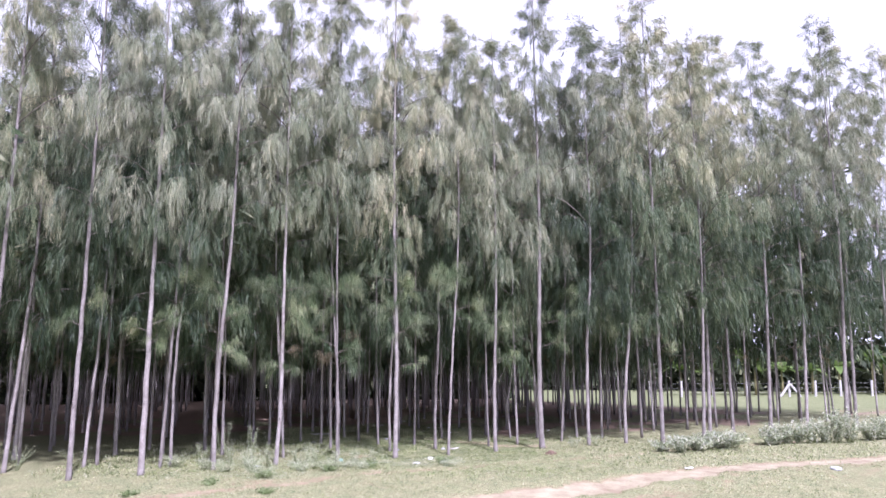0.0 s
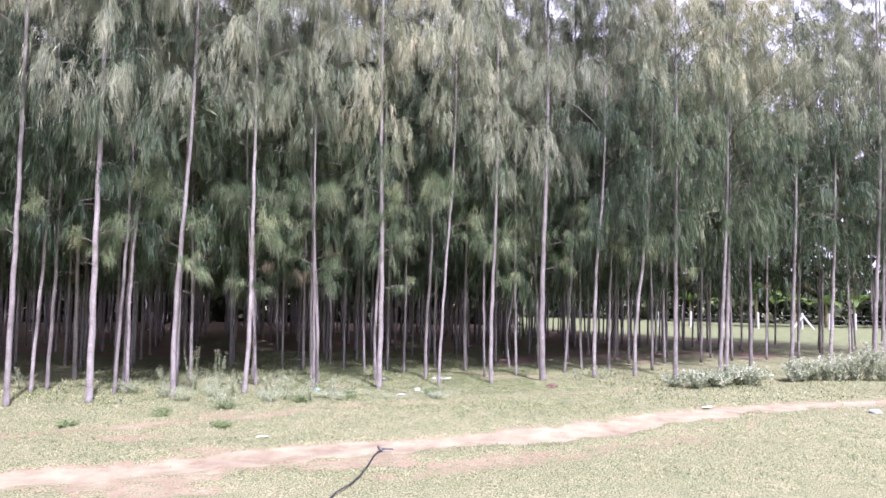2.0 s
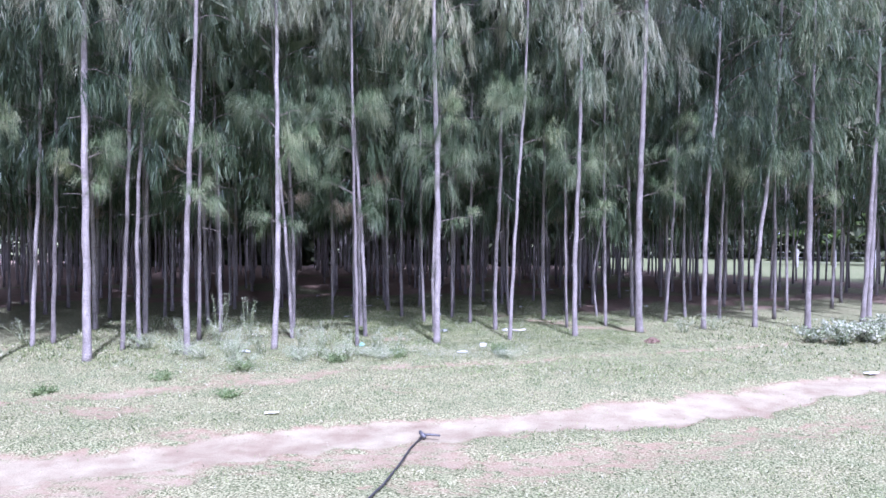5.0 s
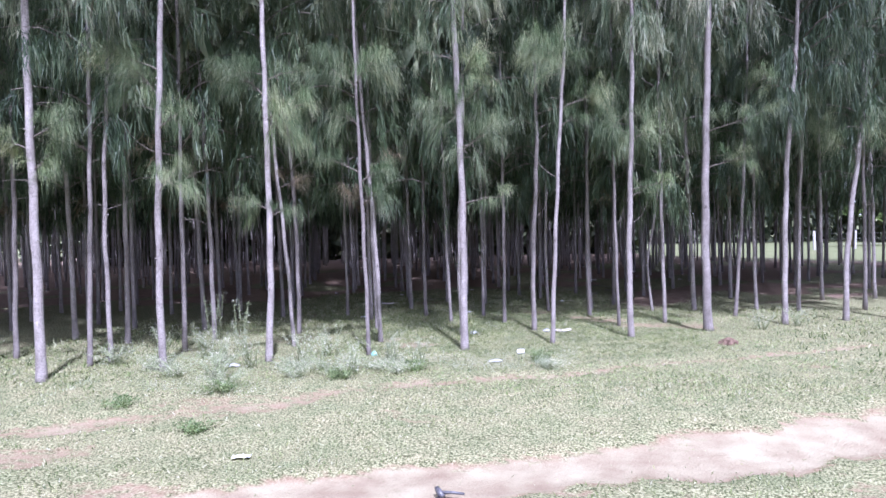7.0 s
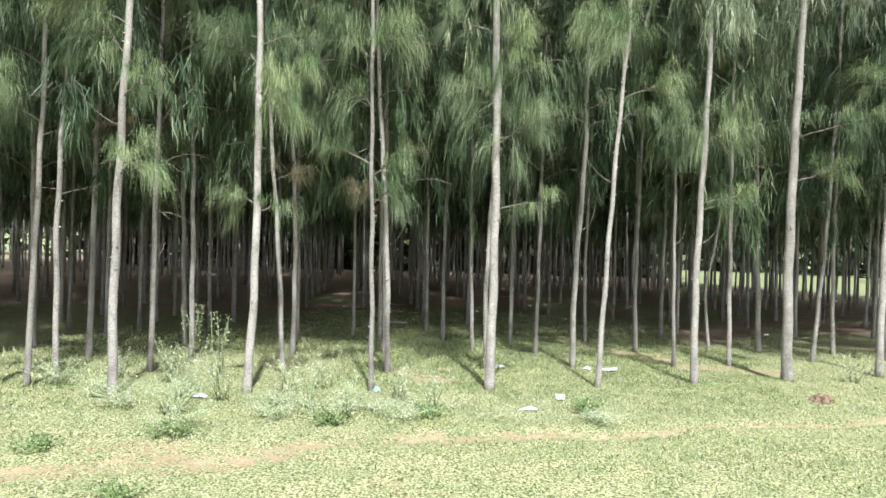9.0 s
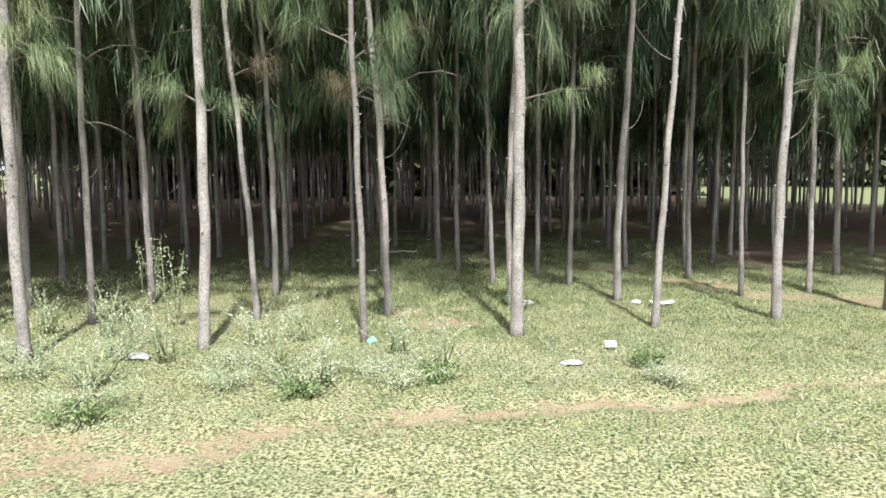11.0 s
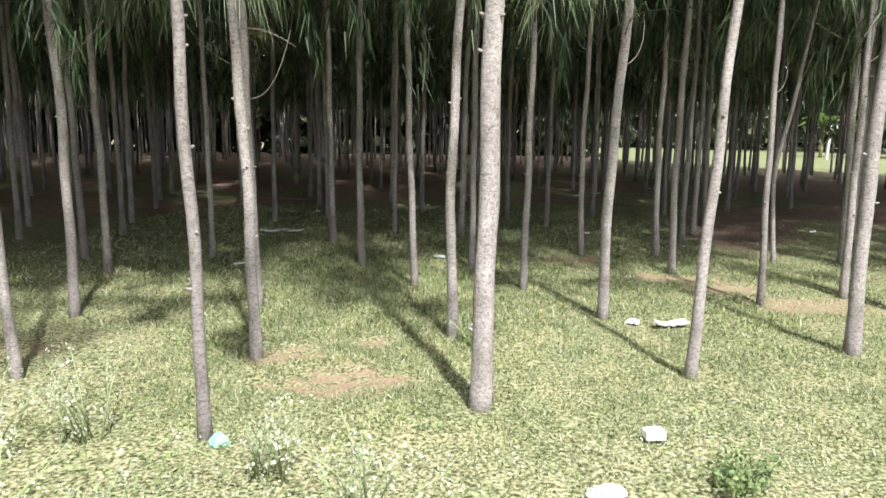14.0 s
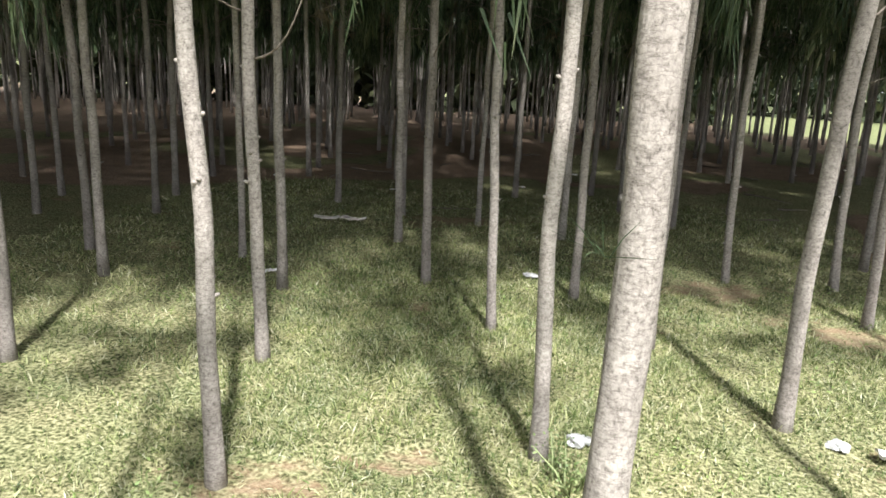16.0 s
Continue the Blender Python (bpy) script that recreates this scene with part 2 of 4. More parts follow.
def mesh(name, verts, faces, mat, soft=False, tone=None):
    me = bpy.data.meshes.new(name)
    verts = np.asarray(verts, np.float32)
    faces = np.asarray(faces, np.int32)
    k = faces.shape[1]
    me.vertices.add(len(verts))
    me.vertices.foreach_set("co", verts.ravel())
    me.loops.add(faces.size)
    me.loops.foreach_set("vertex_index", faces.ravel())
    me.polygons.add(len(faces))
    me.polygons.foreach_set("loop_start", np.arange(0, faces.size, k, dtype=np.int32))
    if soft:
        me.polygons.foreach_set("use_smooth", np.ones(len(faces), bool))
    me.update(calc_edges=True)
    me.materials.append(mat)
    if tone is not None:
        me.attributes.new("tone", "FLOAT", "POINT").data.foreach_set("value", np.asarray(tone, np.float32))
    return me


def part(name, me, parent, label="", at=(0, 0, 0)):
    ob = new(name, me)
    ob.parent = parent
    ob.location = at
    if label:
        tagged(ob, label)
    return ob


def unit(v):
    return v / np.maximum(np.linalg.norm(v, axis=-1, keepdims=True), 1e-9)


def strands(p0, d, length, width, droop, rng):
    """Bent tapering blades, three triangles each: start points, first directions, lengths, widths, how far they turn down."""
    n = len(p0)
    length, width, droop = (np.broadcast_to(v, (n,))[:, None] for v in (length, width, droop))
    d = unit(d)
    p1 = p0 + d * length * 0.45
    d2 = unit(d * (1 - droop) + np.array((0, 0, -1.0)) * droop + rng.normal(0, 0.08, (n, 3)))
    p2 = p1 + d2 * length * 0.55
    side = unit(np.cross(d2, rng.normal(0, 1, (n, 3)))) * width * 0.5
    v = np.stack((p0 - side * 0.7, p0 + side * 0.7, p1 - side, p1 + side, p2), 1).reshape(-1, 3)
    base = (np.arange(n) * 5)[:, None]
    f = np.concatenate((base + (0, 1, 3), base + (0, 3, 2), base + (2, 3, 4)), 1).reshape(-1, 3)
    return v, f


def kites(p0, d, length, width, droop, rng):
    """The same with two triangles each, widest at the bend."""
    n = len(p0)
    length, width, droop = (np.broadcast_to(v, (n,))[:, None] for v in (length, width, droop))
    d = unit(d)
    p1 = p0 + d * length * 0.4
    d2 = unit(d * (1 - droop) + np.array((0, 0, -1.0)) * droop + rng.normal(0, 0.08, (n, 3)))
    p2 = p1 + d2 * length * 0.6
    side = unit(np.cross(d2, rng.normal(0, 1, (n, 3)))) * width * 0.5
    v = np.stack((p0, p1 - side, p1 + side, p2), 1).reshape(-1, 3)
    base = (np.arange(n) * 4)[:, None]
    return v, np.concatenate((base + (0, 2, 1), base + (1, 2, 3)), 1).reshape(-1, 3)


def spikes(p0, d, length, width, droop, rng):
    """Straight needles, one slender triangle each."""
    n = len(p0)
    length, width, droop = (np.broadcast_to(v, (n,))[:, None] for v in (length, width, droop))
    d = unit(unit(d) * (1 - 0.6 * droop) + np.array((0, 0, -0.6)) * droop)
    side = unit(np.cross(d, rng.normal(0, 1, (n, 3)))) * width * 0.5
    return np.stack((p0 - side, p0 + side, p0 + d * length), 1).reshape(-1, 3), np.arange(3 * n).reshape(-1, 3)


def tube(points, radii, sides=6, rough=0.0, rng=None):
    """A tapering tube along points: vertices and triangles."""
    points, radii = np.asarray(points, float), np.asarray(radii, float)
    tan = unit(np.gradient(points, axis=0))
    ref = np.array((0.0, 1.0, 0.0)) if abs(tan[0][1]) < 0.8 else np.array((1.0, 0.0, 0.0))
    a = unit(np.cross(tan, ref))
    c = np.cross(tan, a)
    ang = np.linspace(0, 2 * np.pi, sides, endpoint=False)
    rad = np.repeat(radii[:, None], sides, 1)
    if rng is not None:
        rad = rad * (1 + rough * rng.normal(0, 1, rad.shape))
    v = points[:, None] + rad[..., None] * (np.cos(ang)[None, :, None] * a[:, None] + np.sin(ang)[None, :, None] * c[:, None])
    k = len(points)
    i, j = np.meshgrid(np.arange(k - 1), np.arange(sides), indexing="ij")
    q00, q01 = i * sides + j, i * sides + (j + 1) % sides
    q10, q11 = q00 + sides, q01 + sides
    f = np.concatenate((np.stack((q00, q01, q11), -1).reshape(-1, 3), np.stack((q00, q11, q10), -1).reshape(-1, 3)))
    tip = len(v) * sides
    v = np.concatenate((v.reshape(-1, 3), points[-1:], points[:1]))
    j = np.arange(sides)
    f = np.concatenate((f, np.stack(((k - 1) * sides + j, (k - 1) * sides + (j + 1) % sides, np.full(sides, tip)), -1),
                        np.stack(((j + 1) % sides, j, np.full(sides, tip + 1)), -1)))
    return v, f


def join(chunks):
    vs, fs, k = [], [], 0
    for v, f in chunks:
        vs.append(v)
        fs.append(f + k)
        k += len(v)
    return np.concatenate(vs), np.concatenate(fs)


# ---- ground ----


def height_at(x, y):
    y = np.asarray(y, float)
    bank = -0.13 * (1 - smooth(y, 12.3, 15.0)) + 0.62 * (1 - smooth(y, 0.0, 9.0)) - 0.6 * smooth(y, 28.0, 60.0)
    near = 1 - smooth(y, 60, 90)
    return bank + near * (0.05 * (value_noise(x, y, 1.7, 3) - 0.5) + 0.022 * (value_noise(x, y, 0.35, 4) - 0.5))


def path_cover(x, y):
    """How bare the soil is: the wide footpath, the thin one by the trees, and worn patches."""
    wob = 0.35 * (value_noise(x, y, 2.5, 11) - 0.5) + 0.28 * (value_noise(x, y, 0.5, 12) - 0.5) + 0.24 * (value_noise(x, y, 0.17, 18) - 0.5)
    middle = 12.35 + 0.46 * x
    wide = np.abs(y - middle + wob) * 0.91
    a = 1 - smooth(wide, 0.22, 0.54)
    lower = middle - y
    along, across = x + 0.46 * y, lower
    streak = 0.5 * value_noise(along, across * 2.5, 1.6, 15) + 0.3 * value_noise(along, across * 2.2, 0.45, 19) + 0.2 * value_noise(x, y, 0.12, 20)
    worn = smooth(streak, 0.40, 0.62) * smooth(lower, 0.1, 0.5) * (1 - smooth(lower, 1.3, 2.4)) * (1 - smooth(x, -0.5, 3.5) * 0.35)
    thin = np.abs(y - (15.42 + 0.5 * x) + wob * 0.8) * 0.9 / (1 + 0.7 * smooth(-x, 0.5, 3.0))
    c = (1 - smooth(thin, 0.02, 0.19)) * (0.62 + 0.38 * smooth(0.7 * value_noise(x, y, 0.9, 13) + 0.3 * value_noise(x, y, 0.22, 17), 0.25, 0.6))
    spots = smooth(value_noise(x, y, 0.8, 14) * 0.7 + 0.3 * value_noise(x, y, 0.2, 16), 0.74, 0.95) * 0.55
    ragged = 0.35 + 0.8 * value_noise(x, y, 0.16, 24) + 0.6 * value_noise(x, y, 0.5, 25)
    for px, py, pr in ((-1.92, 17.25, 0.42), (-2.35, 17.7, 0.22), (-1.95, 17.95, 0.2), (-2.5, 17.55, 0.2), (-2.8, 23.0, 0.6), (-0.3, 21.1, 0.5), (-2.9, 11.7, 0.35), (1.45, 19.35, 0.5), (0.95, 19.85, 0.35), (0.5, 20.3, 0.4), (2.3, 19.2, 0.45), (-3.1, 13.9, 0.5), (-4.4, 12.4, 0.4)):
        spots = np.maximum(spots, 0.58 * (1 - smooth(np.hypot((x - px) * 0.6, y - py) * ragged, pr * 0.35, pr)))
    return np.clip(np.maximum.reduce((a, 0.66 * worn, 0.74 * c, spots)), 0, 1)


def front_line(x):
    return 17.43 + 0.447 * x


def litter_cover(x, y):
    d = y - front_line(x)
    right = smooth(x, -0.5, 2.0)
    v = (1 - 0.35 * smooth(x, 2.0, 4.0)) * smooth(d - 0.5 * right - 6.5 * (1 - right) + 3.0 * (value_noise(x, y, 1.6, 21) - 0.5), 2.2, 4.5)
    patch = smooth(value_noise(x, y, 1.3, 22), 0.5, 0.72)
    return np.clip(v - 0.85 * patch * (1 - smooth(d, 18, 30)), 0, 1)


def grove_back(x):
    return np.where(x < 4.5, 51.0, np.where(x < 7, 49.0, np.maximum(front_line(x) + 6.0, 48.0 - (x - 7) * 2.2)))


def grove_side(y):
    return -23.0 - np.maximum(np.asarray(y, float) - 27, 0) * 0.8


def field_cover(x, y):
    v = smooth(y - np.where(x < 4.5, 75.0, grove_back(x)), -1.0, 1.5)
    side = grove_side(y)
    return np.maximum(v, 1 - smooth(x, side - 2, side))


def spaced(lo, hi, step, far):
    inner = np.arange(lo, hi + step / 2, step)
    g = step * 1.25 ** np.arange(1, 60)
    out = np.cumsum(g)
    out = out[out < far]
    return np.concatenate((lo - out[::-1], inner, hi + out))


gx, gy = spaced(-9.0, 9.0, 0.1, 900), spaced(9.0, 24.0, 0.1, 900)
X, Y = np.meshgrid(gx, gy, indexing="ij")
Z = height_at(X, Y) - 0.05 * path_cover(X, Y)
gv = np.stack((X, Y, Z), -1).reshape(-1, 3)
ii, jj = np.meshgrid(np.arange(len(gx) - 1), np.arange(len(gy) - 1), indexing="ij")
q = ii * len(gy) + jj
gf = np.stack((q, q + len(gy), q + len(gy) + 1, q + 1), -1).reshape(-1, 4)
me = mesh("ground", gv, gf, GROUND, True)
layer = me.color_attributes.new("cover", "FLOAT_COLOR", "POINT")
layer.data.foreach_set("color", np.stack((path_cover(X, Y), litter_cover(X, Y), field_cover(X, Y), np.ones_like(X)), -1).astype(np.float32).ravel())
ground = tagged(new("ground", me), "level ground with short grass, sandy footpaths and needle litter", "ground", kind="structure")


def ground_z(x, y):
    return float(height_at(x, y) - 0.05 * path_cover(np.float64(x), np.float64(y)))


# ---- casuarina trees ----


def crown(rng, low, top, radius, limbs, tassels, needles, width, hang, length=0.24, bare=99, core=0, skirt=0.5, blockers=0, pale=4.3):
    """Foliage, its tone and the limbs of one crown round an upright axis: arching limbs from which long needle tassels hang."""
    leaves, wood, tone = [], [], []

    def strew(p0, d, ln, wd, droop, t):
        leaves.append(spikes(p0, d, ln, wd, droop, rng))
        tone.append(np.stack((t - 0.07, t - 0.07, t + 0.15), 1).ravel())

    def hanging(base, out, u, t):
        """One tassel a base point: a twig that leaves the limb outwards and turns down, needles all along it."""
        n = len(base)
        hl = hang * rng.uniform(0.55, 1.55) * rng.uniform(0.5, 1.3, n) * (1.0 - 0.55 * u)
        o = unit(out * 0.8 + rng.normal(0, 0.6, (n, 3)) * (1, 1, 0.2)) * (hl * rng.uniform(0.2, 0.55, n))[:, None]
        rise = hl * np.clip(2.0 * (u - 0.5), 0, 1.1)
        m = n * needles
        s = rng.uniform(0.0, 1.0, m) ** 0.8
        o, hl, rise = (np.repeat(v, needles, 0) for v in (o, hl, rise))
        p0 = np.repeat(base, needles, 0) + o * (s * (1.5 - 0.5 * s))[:, None] + UP * (rise * s * 1.6 - hl * s ** 1.5)[:, None] + rng.normal(0, min(0.016 + 3.0 * width * (0.3 + float(np.mean(u))), 0.3), (m, 3))
        d = o * (1.5 - s)[:, None] + UP * (rise * 1.6 - hl * 1.5 * s ** 0.5)[:, None]
        d = unit(d) + rng.normal(0, 0.34, (m, 3))
        strew(p0, d, rng.uniform(0.5, 1.15, m) * length, width, rng.uniform(0.45, 0.9, m), np.repeat(t, needles) + 0.16 * (s - 0.5))

    for k in range(limbs):
        u = (k + rng.random()) / limbs
        h = low + (top - low - 0.25) * u
        prof = np.interp(u, (0, 0.1, 0.3, 0.55, 0.75, 0.9, 1), (skirt, 0.55 + skirt * 0.4, 1.0, 0.85, 0.62, 0.38, 0.14))
        L = radius * prof * rng.uniform(0.55, 1.3)
        az = k * 2.39996 + rng.normal(0, 0.5)
        out = np.array((math.cos(az), math.sin(az), 0))
        s = np.linspace(0, 1, 5)[:, None]
        pts = np.array((0, 0, h)) + out * L * s + UP * L * ((0.75 + 0.5 * u) * s - (0.62 - 0.3 * u) * s * s)
        if k < bare:
            wood.append(tube(pts, np.linspace(0.007, 0.003, 5) + 0.004 * L, 3))
        n = max(2, int(round(tassels * (0.35 + 0.65 * L / radius) * rng.choice((0.4, 0.9, 1.1, 1.6)) * (0.8 + 0.7 * u))))
        at = rng.uniform(0.3, 1.03, n)
        base = np.stack([np.interp(at, s[:, 0], pts[:, c]) for c in range(3)], -1) + rng.normal(0, 0.06, (n, 3))
        # tone rises with height: shade painted on low limbs, sunlight from pale upwards
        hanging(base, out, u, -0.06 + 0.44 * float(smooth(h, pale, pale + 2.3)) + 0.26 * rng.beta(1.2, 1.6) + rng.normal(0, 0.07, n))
    if core:
        az, h = rng.uniform(0, 6.28, core), rng.uniform(low + 0.1, top - 0.6, core)
        out = np.stack((np.cos(az), np.sin(az), 0 * az), -1)
        # core tassels get the same painted rise from shade to sun
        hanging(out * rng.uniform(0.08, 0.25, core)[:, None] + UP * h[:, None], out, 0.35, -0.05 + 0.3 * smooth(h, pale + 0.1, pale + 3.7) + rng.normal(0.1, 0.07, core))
    # broad dark blades hidden in the crown, added only to block light
    if blockers:
        a, q = rng.uniform(0, 6.28, blockers), radius * rng.uniform(0.1, 1.0, blockers) ** 0.5
        p0 = np.column_stack((np.cos(a) * q, np.sin(a) * q, rng.uniform(4.6, 8.2, blockers)))
        strew(p0, rng.normal(0, 0.7, (blockers, 3)), rng.uniform(0.5, 0.9, blockers), 0.24, rng.uniform(0.3, 0.9, blockers), rng.uniform(0.0, 0.35, blockers))
    k = 60
    tip = np.column_stack((rng.normal(0, 0.03, (k, 2)), rng.uniform(top - 1.2, top + 0.1, k)))
    strew(tip, rng.normal(0, 0.55, (k, 3)) + UP * 0.9, np.full(k, length), width, rng.uniform(0.3, 0.7, k), np.full(k, 0.3))
    return join(leaves), join(wood), np.concatenate(tone)


def crown_pair(rng, *shape, **more):
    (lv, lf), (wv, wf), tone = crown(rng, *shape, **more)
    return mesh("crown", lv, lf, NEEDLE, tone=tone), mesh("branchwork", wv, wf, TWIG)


def trunk_points(rng, bend, height, step=0.16):
    """The trunk's axis: sideways offsets at 1, 2, 3 and 4.2 m, and a little unevenness of its own."""
    h = np.concatenate((np.arange(0, 4.6, step), np.linspace(4.8, height, 9 if step < 0.2 else 4)))
    knots, off = np.array((0, 1, 2, 3, 4.2, height)), np.array((0, *bend, bend[3] + 0.25 * (bend[3] - bend[2])))
    slope = np.gradient(off, knots)
    i = np.clip(np.searchsorted(knots, h, "right") - 1, 0, len(knots) - 2)
    span = knots[i + 1] - knots[i]
    q = (h - knots[i]) / span
    x = (1 + 2 * q) * (1 - q) ** 2 * off[i] + q * (1 - q) ** 2 * span * slope[i] + q * q * (3 - 2 * q) * off[i + 1] + q * q * (q - 1) * span * slope[i + 1]
    ph = rng.uniform(0, 6.28, 3)
    w = 0.006 * np.minimum(h, 1.0)
    x = x + w * np.sin(h * 6.3 + ph[0])
    y = 2.2 * w * (np.sin(h * 1.1 + ph[1]) - math.sin(ph[1])) + w * np.sin(h * 5.1 + ph[2])
    return np.stack((x, y, h - 0.06), -1)


def trunk_mesh(rng, bend, dia, height, sides=12, knots=16, step=0.16):
    pts = trunk_points(rng, bend, height, step)
    h = pts[:, 2]
    r = dia / 2 * (1 - 0.88 * np.clip(h / height, 0, 1) ** 0.85) * (1 + 0.35 * np.exp(-np.maximum(h, 0) / 0.09)) + 0.004
    chunks = [tube(pts, r, sides, 0.03, rng)]
    for _ in range(knots):
        z = rng.uniform(0.7, 4.2)
        c = np.array([np.interp(z, h, pts[:, 0]), np.interp(z, h, pts[:, 1]), z])
        az = rng.uniform(0, 6.28)
        o = np.array((math.cos(az), math.sin(az), 0.35))
        rr = np.interp(z, h, r)
        ln = rng.choice((0.007, 0.010, 0.013, 0.016, 0.022))
        chunks.append(tube([c + o * rr * 0.5, c + o * (rr + ln * 0.5), c + o * (rr + ln)], [0.011, 0.008, 0.005], 6))
    v, f = join(chunks)
    return mesh("trunk", v, f, BARK, True), pts


def low_branch(rng, dx, dz, size, dense=100, wide=0.0025):
    """A low drooping branch: wood and needles, from the trunk at its origin; reaches dx sideways, a clump size high."""
    az = rng.uniform(-0.75, 0.1)
    az = az if dx >= 0 else math.pi - az
    L = max(abs(dx) / max(abs(math.cos(az)), 0.6), 0.12)
    out = np.array((math.cos(az), math.sin(az), 0))
    s = np.linspace(0, 1, 6)[:, None]
    pts = out * L * s + UP * (dz * s ** 0.7) + rng.normal(0, 0.012, (6, 3)) * s
    wood, tone = [tube(pts, np.linspace(0.010, 0.004, 6), 5)], []
    leaves = []
    twigs = max(5, int(12 * size / 0.7))
    reach = 0.30 + 0.26 * size
    for _ in range(twigs):
        a = rng.uniform(0.25, 1.0)
        b0 = np.array([np.interp(a, s[:, 0], pts[:, c]) for c in range(3)])
        d = unit(out * 0.7 + UP * rng.uniform(0.0, 0.9) + rng.normal(0, 0.5, 3))
        tl = rng.uniform(0.18, 0.5) * size
        t3 = np.stack((b0, b0 + d * tl * 0.5, b0 + d * tl * 0.95 - UP * 0.1 * tl))
        wood.append(tube(t3, (0.004, 0.003, 0.0015), 3))
        k = int(dense * (0.6 + size * 0.6) * rng.uniform(0.25, 0.9))
        u = rng.uniform(0.1, 1.0, k)
        p0 = np.stack([np.interp(u, (0, 0.5, 1), t3[:, c]) for c in range(3)], -1)
        nd = d * 1.2 + rng.normal(0, 0.36, (k, 3)) + UP * 0.1
        leaves.append(strands(p0, nd, rng.uniform(0.45, 1.05, k) * reach, wide, rng.uniform(0.5, 0.95, k), rng))
        t = rng.uniform(0.10, 0.58)
        tone.append(np.tile((t - 0.1, t - 0.1, t, t, t + 0.22), k))
    return join(wood), join(leaves), np.concatenate(tone)


def on_axis(pts, z):
    return np.interp(z, pts[:, 2], pts[:, 0]), np.interp(z, pts[:, 2], pts[:, 1]), z


def dead_branch(rng, root, pts, z):
    """A thin leafless branch that bows up or down."""
    az, ln, bow = rng.uniform(0, 6.28), rng.uniform(0.12, 0.5), rng.uniform(-0.7, 0.8)
    q = np.linspace(0, 1, 7)
    bp = np.stack((np.cos(az + 0.5 * q) * ln * q, np.sin(az + 0.5 * q) * ln * q, 0.25 * ln * q + bow * ln * q ** 2), -1)
    part("dead_branch", mesh("dead_branch", *tube(bp, np.linspace(0.0055, 0.0018, 7), 5), TWIG, True), root, at=on_axis(pts, z))


def tree(x, y, bend, dia, clumps, pair, height, label, rng, mat=YOUNG_NEEDLE):
    root = new("casuarina_tree")
    root.location = (x, y, ground_z(x, y))
    me, pts = trunk_mesh(rng, bend, dia, height)
    part("trunk", me, root)
    cx, cy, _ = on_axis(pts, 5.5)
    turn, lift = rng.uniform(0, 6.28), rng.uniform(-0.45, 0.45) - (0.6 * float(smooth(x, 0.5, 2.0)) if x < 3.5 else 0.0)
    for nm, cm in zip(("crown", "branchwork"), pair):
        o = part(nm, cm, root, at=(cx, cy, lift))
        o.rotation_euler = (0, 0, turn)
        if nm == "branchwork":
            tagged(o, kind="stuff")
    for dx, z, size in clumps:
        z0 = z - 0.1 * size
        bx, by, _ = on_axis(pts, z0)
        (wv, wf), (lv, lf), tone = low_branch(rng, dx - bx, 0.25 * size, size, 96 if len(clumps) > 1 else 58)
        br = part("branch", mesh("branch", wv, wf, TWIG), root, at=(bx, by, z0))
        part("needles", mesh("needles", lv, lf, mat, tone=tone), br)
    for _ in range(1 if len(clumps) > 1 else 4):
        dead_branch(rng, root, pts, rng.uniform(1.5, 3.4))
    tagged(root, label, "tree", "trees of the grove")
    taken.append((x, y))
    return root


FRONT_LABEL = "slender casuarina tree with pale bark and drooping grey-green needles"
INNER_LABEL = "slender casuarina trunk with a shaded dark green crown"
rng = np.random.default_rng(11)
taken = []
NEAR_TOPS = (10.3, 10.7, 11.2, 12.0, 12.6, 13.1)
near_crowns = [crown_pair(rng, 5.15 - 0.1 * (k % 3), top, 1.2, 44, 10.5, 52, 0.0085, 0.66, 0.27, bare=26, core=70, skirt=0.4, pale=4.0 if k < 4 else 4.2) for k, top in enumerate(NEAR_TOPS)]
# side and edge rows turn pale higher up, deepening their painted shade
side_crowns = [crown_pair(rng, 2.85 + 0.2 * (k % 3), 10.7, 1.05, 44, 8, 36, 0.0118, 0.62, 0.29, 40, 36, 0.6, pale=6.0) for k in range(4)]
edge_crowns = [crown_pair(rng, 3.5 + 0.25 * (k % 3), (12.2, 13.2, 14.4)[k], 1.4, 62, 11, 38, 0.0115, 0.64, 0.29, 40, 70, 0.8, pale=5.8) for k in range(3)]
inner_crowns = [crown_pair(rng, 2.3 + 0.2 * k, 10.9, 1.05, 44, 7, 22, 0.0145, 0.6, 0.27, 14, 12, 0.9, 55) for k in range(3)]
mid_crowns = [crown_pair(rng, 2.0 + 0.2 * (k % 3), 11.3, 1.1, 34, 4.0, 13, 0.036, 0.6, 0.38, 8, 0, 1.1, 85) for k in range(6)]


def edge_tree(x, y, dia, tall, bend, clumps):
    """A tree of the first row: place, diameter, height, sideways bends, low clumps (sideways, up, size)."""
    pair = edge_crowns[int(np.argmin([abs(tall - c) for c in (12.2, 13.2, 14.4)]))] if x > 3.5 else near_crowns[int(np.argmin([abs(tall - c) for c in NEAR_TOPS]))]
    return tree(x, y, bend, dia, clumps, pair, tall, FRONT_LABEL, rng)


def second_tree(x, y, dia, bend, dry=False, low=()):
    low = low or [(rng.uniform(-0.45, 0.45), rng.uniform(2.4, 3.9), rng.uniform(0.35, 0.7))] if dry or rng.random() < 0.45 else []
    tree(x, y, bend, dia, low, side_crowns[len(taken) % 4], 10.7, FRONT_LABEL, rng, DRY_NEEDLE if dry else YOUNG_NEEDLE)


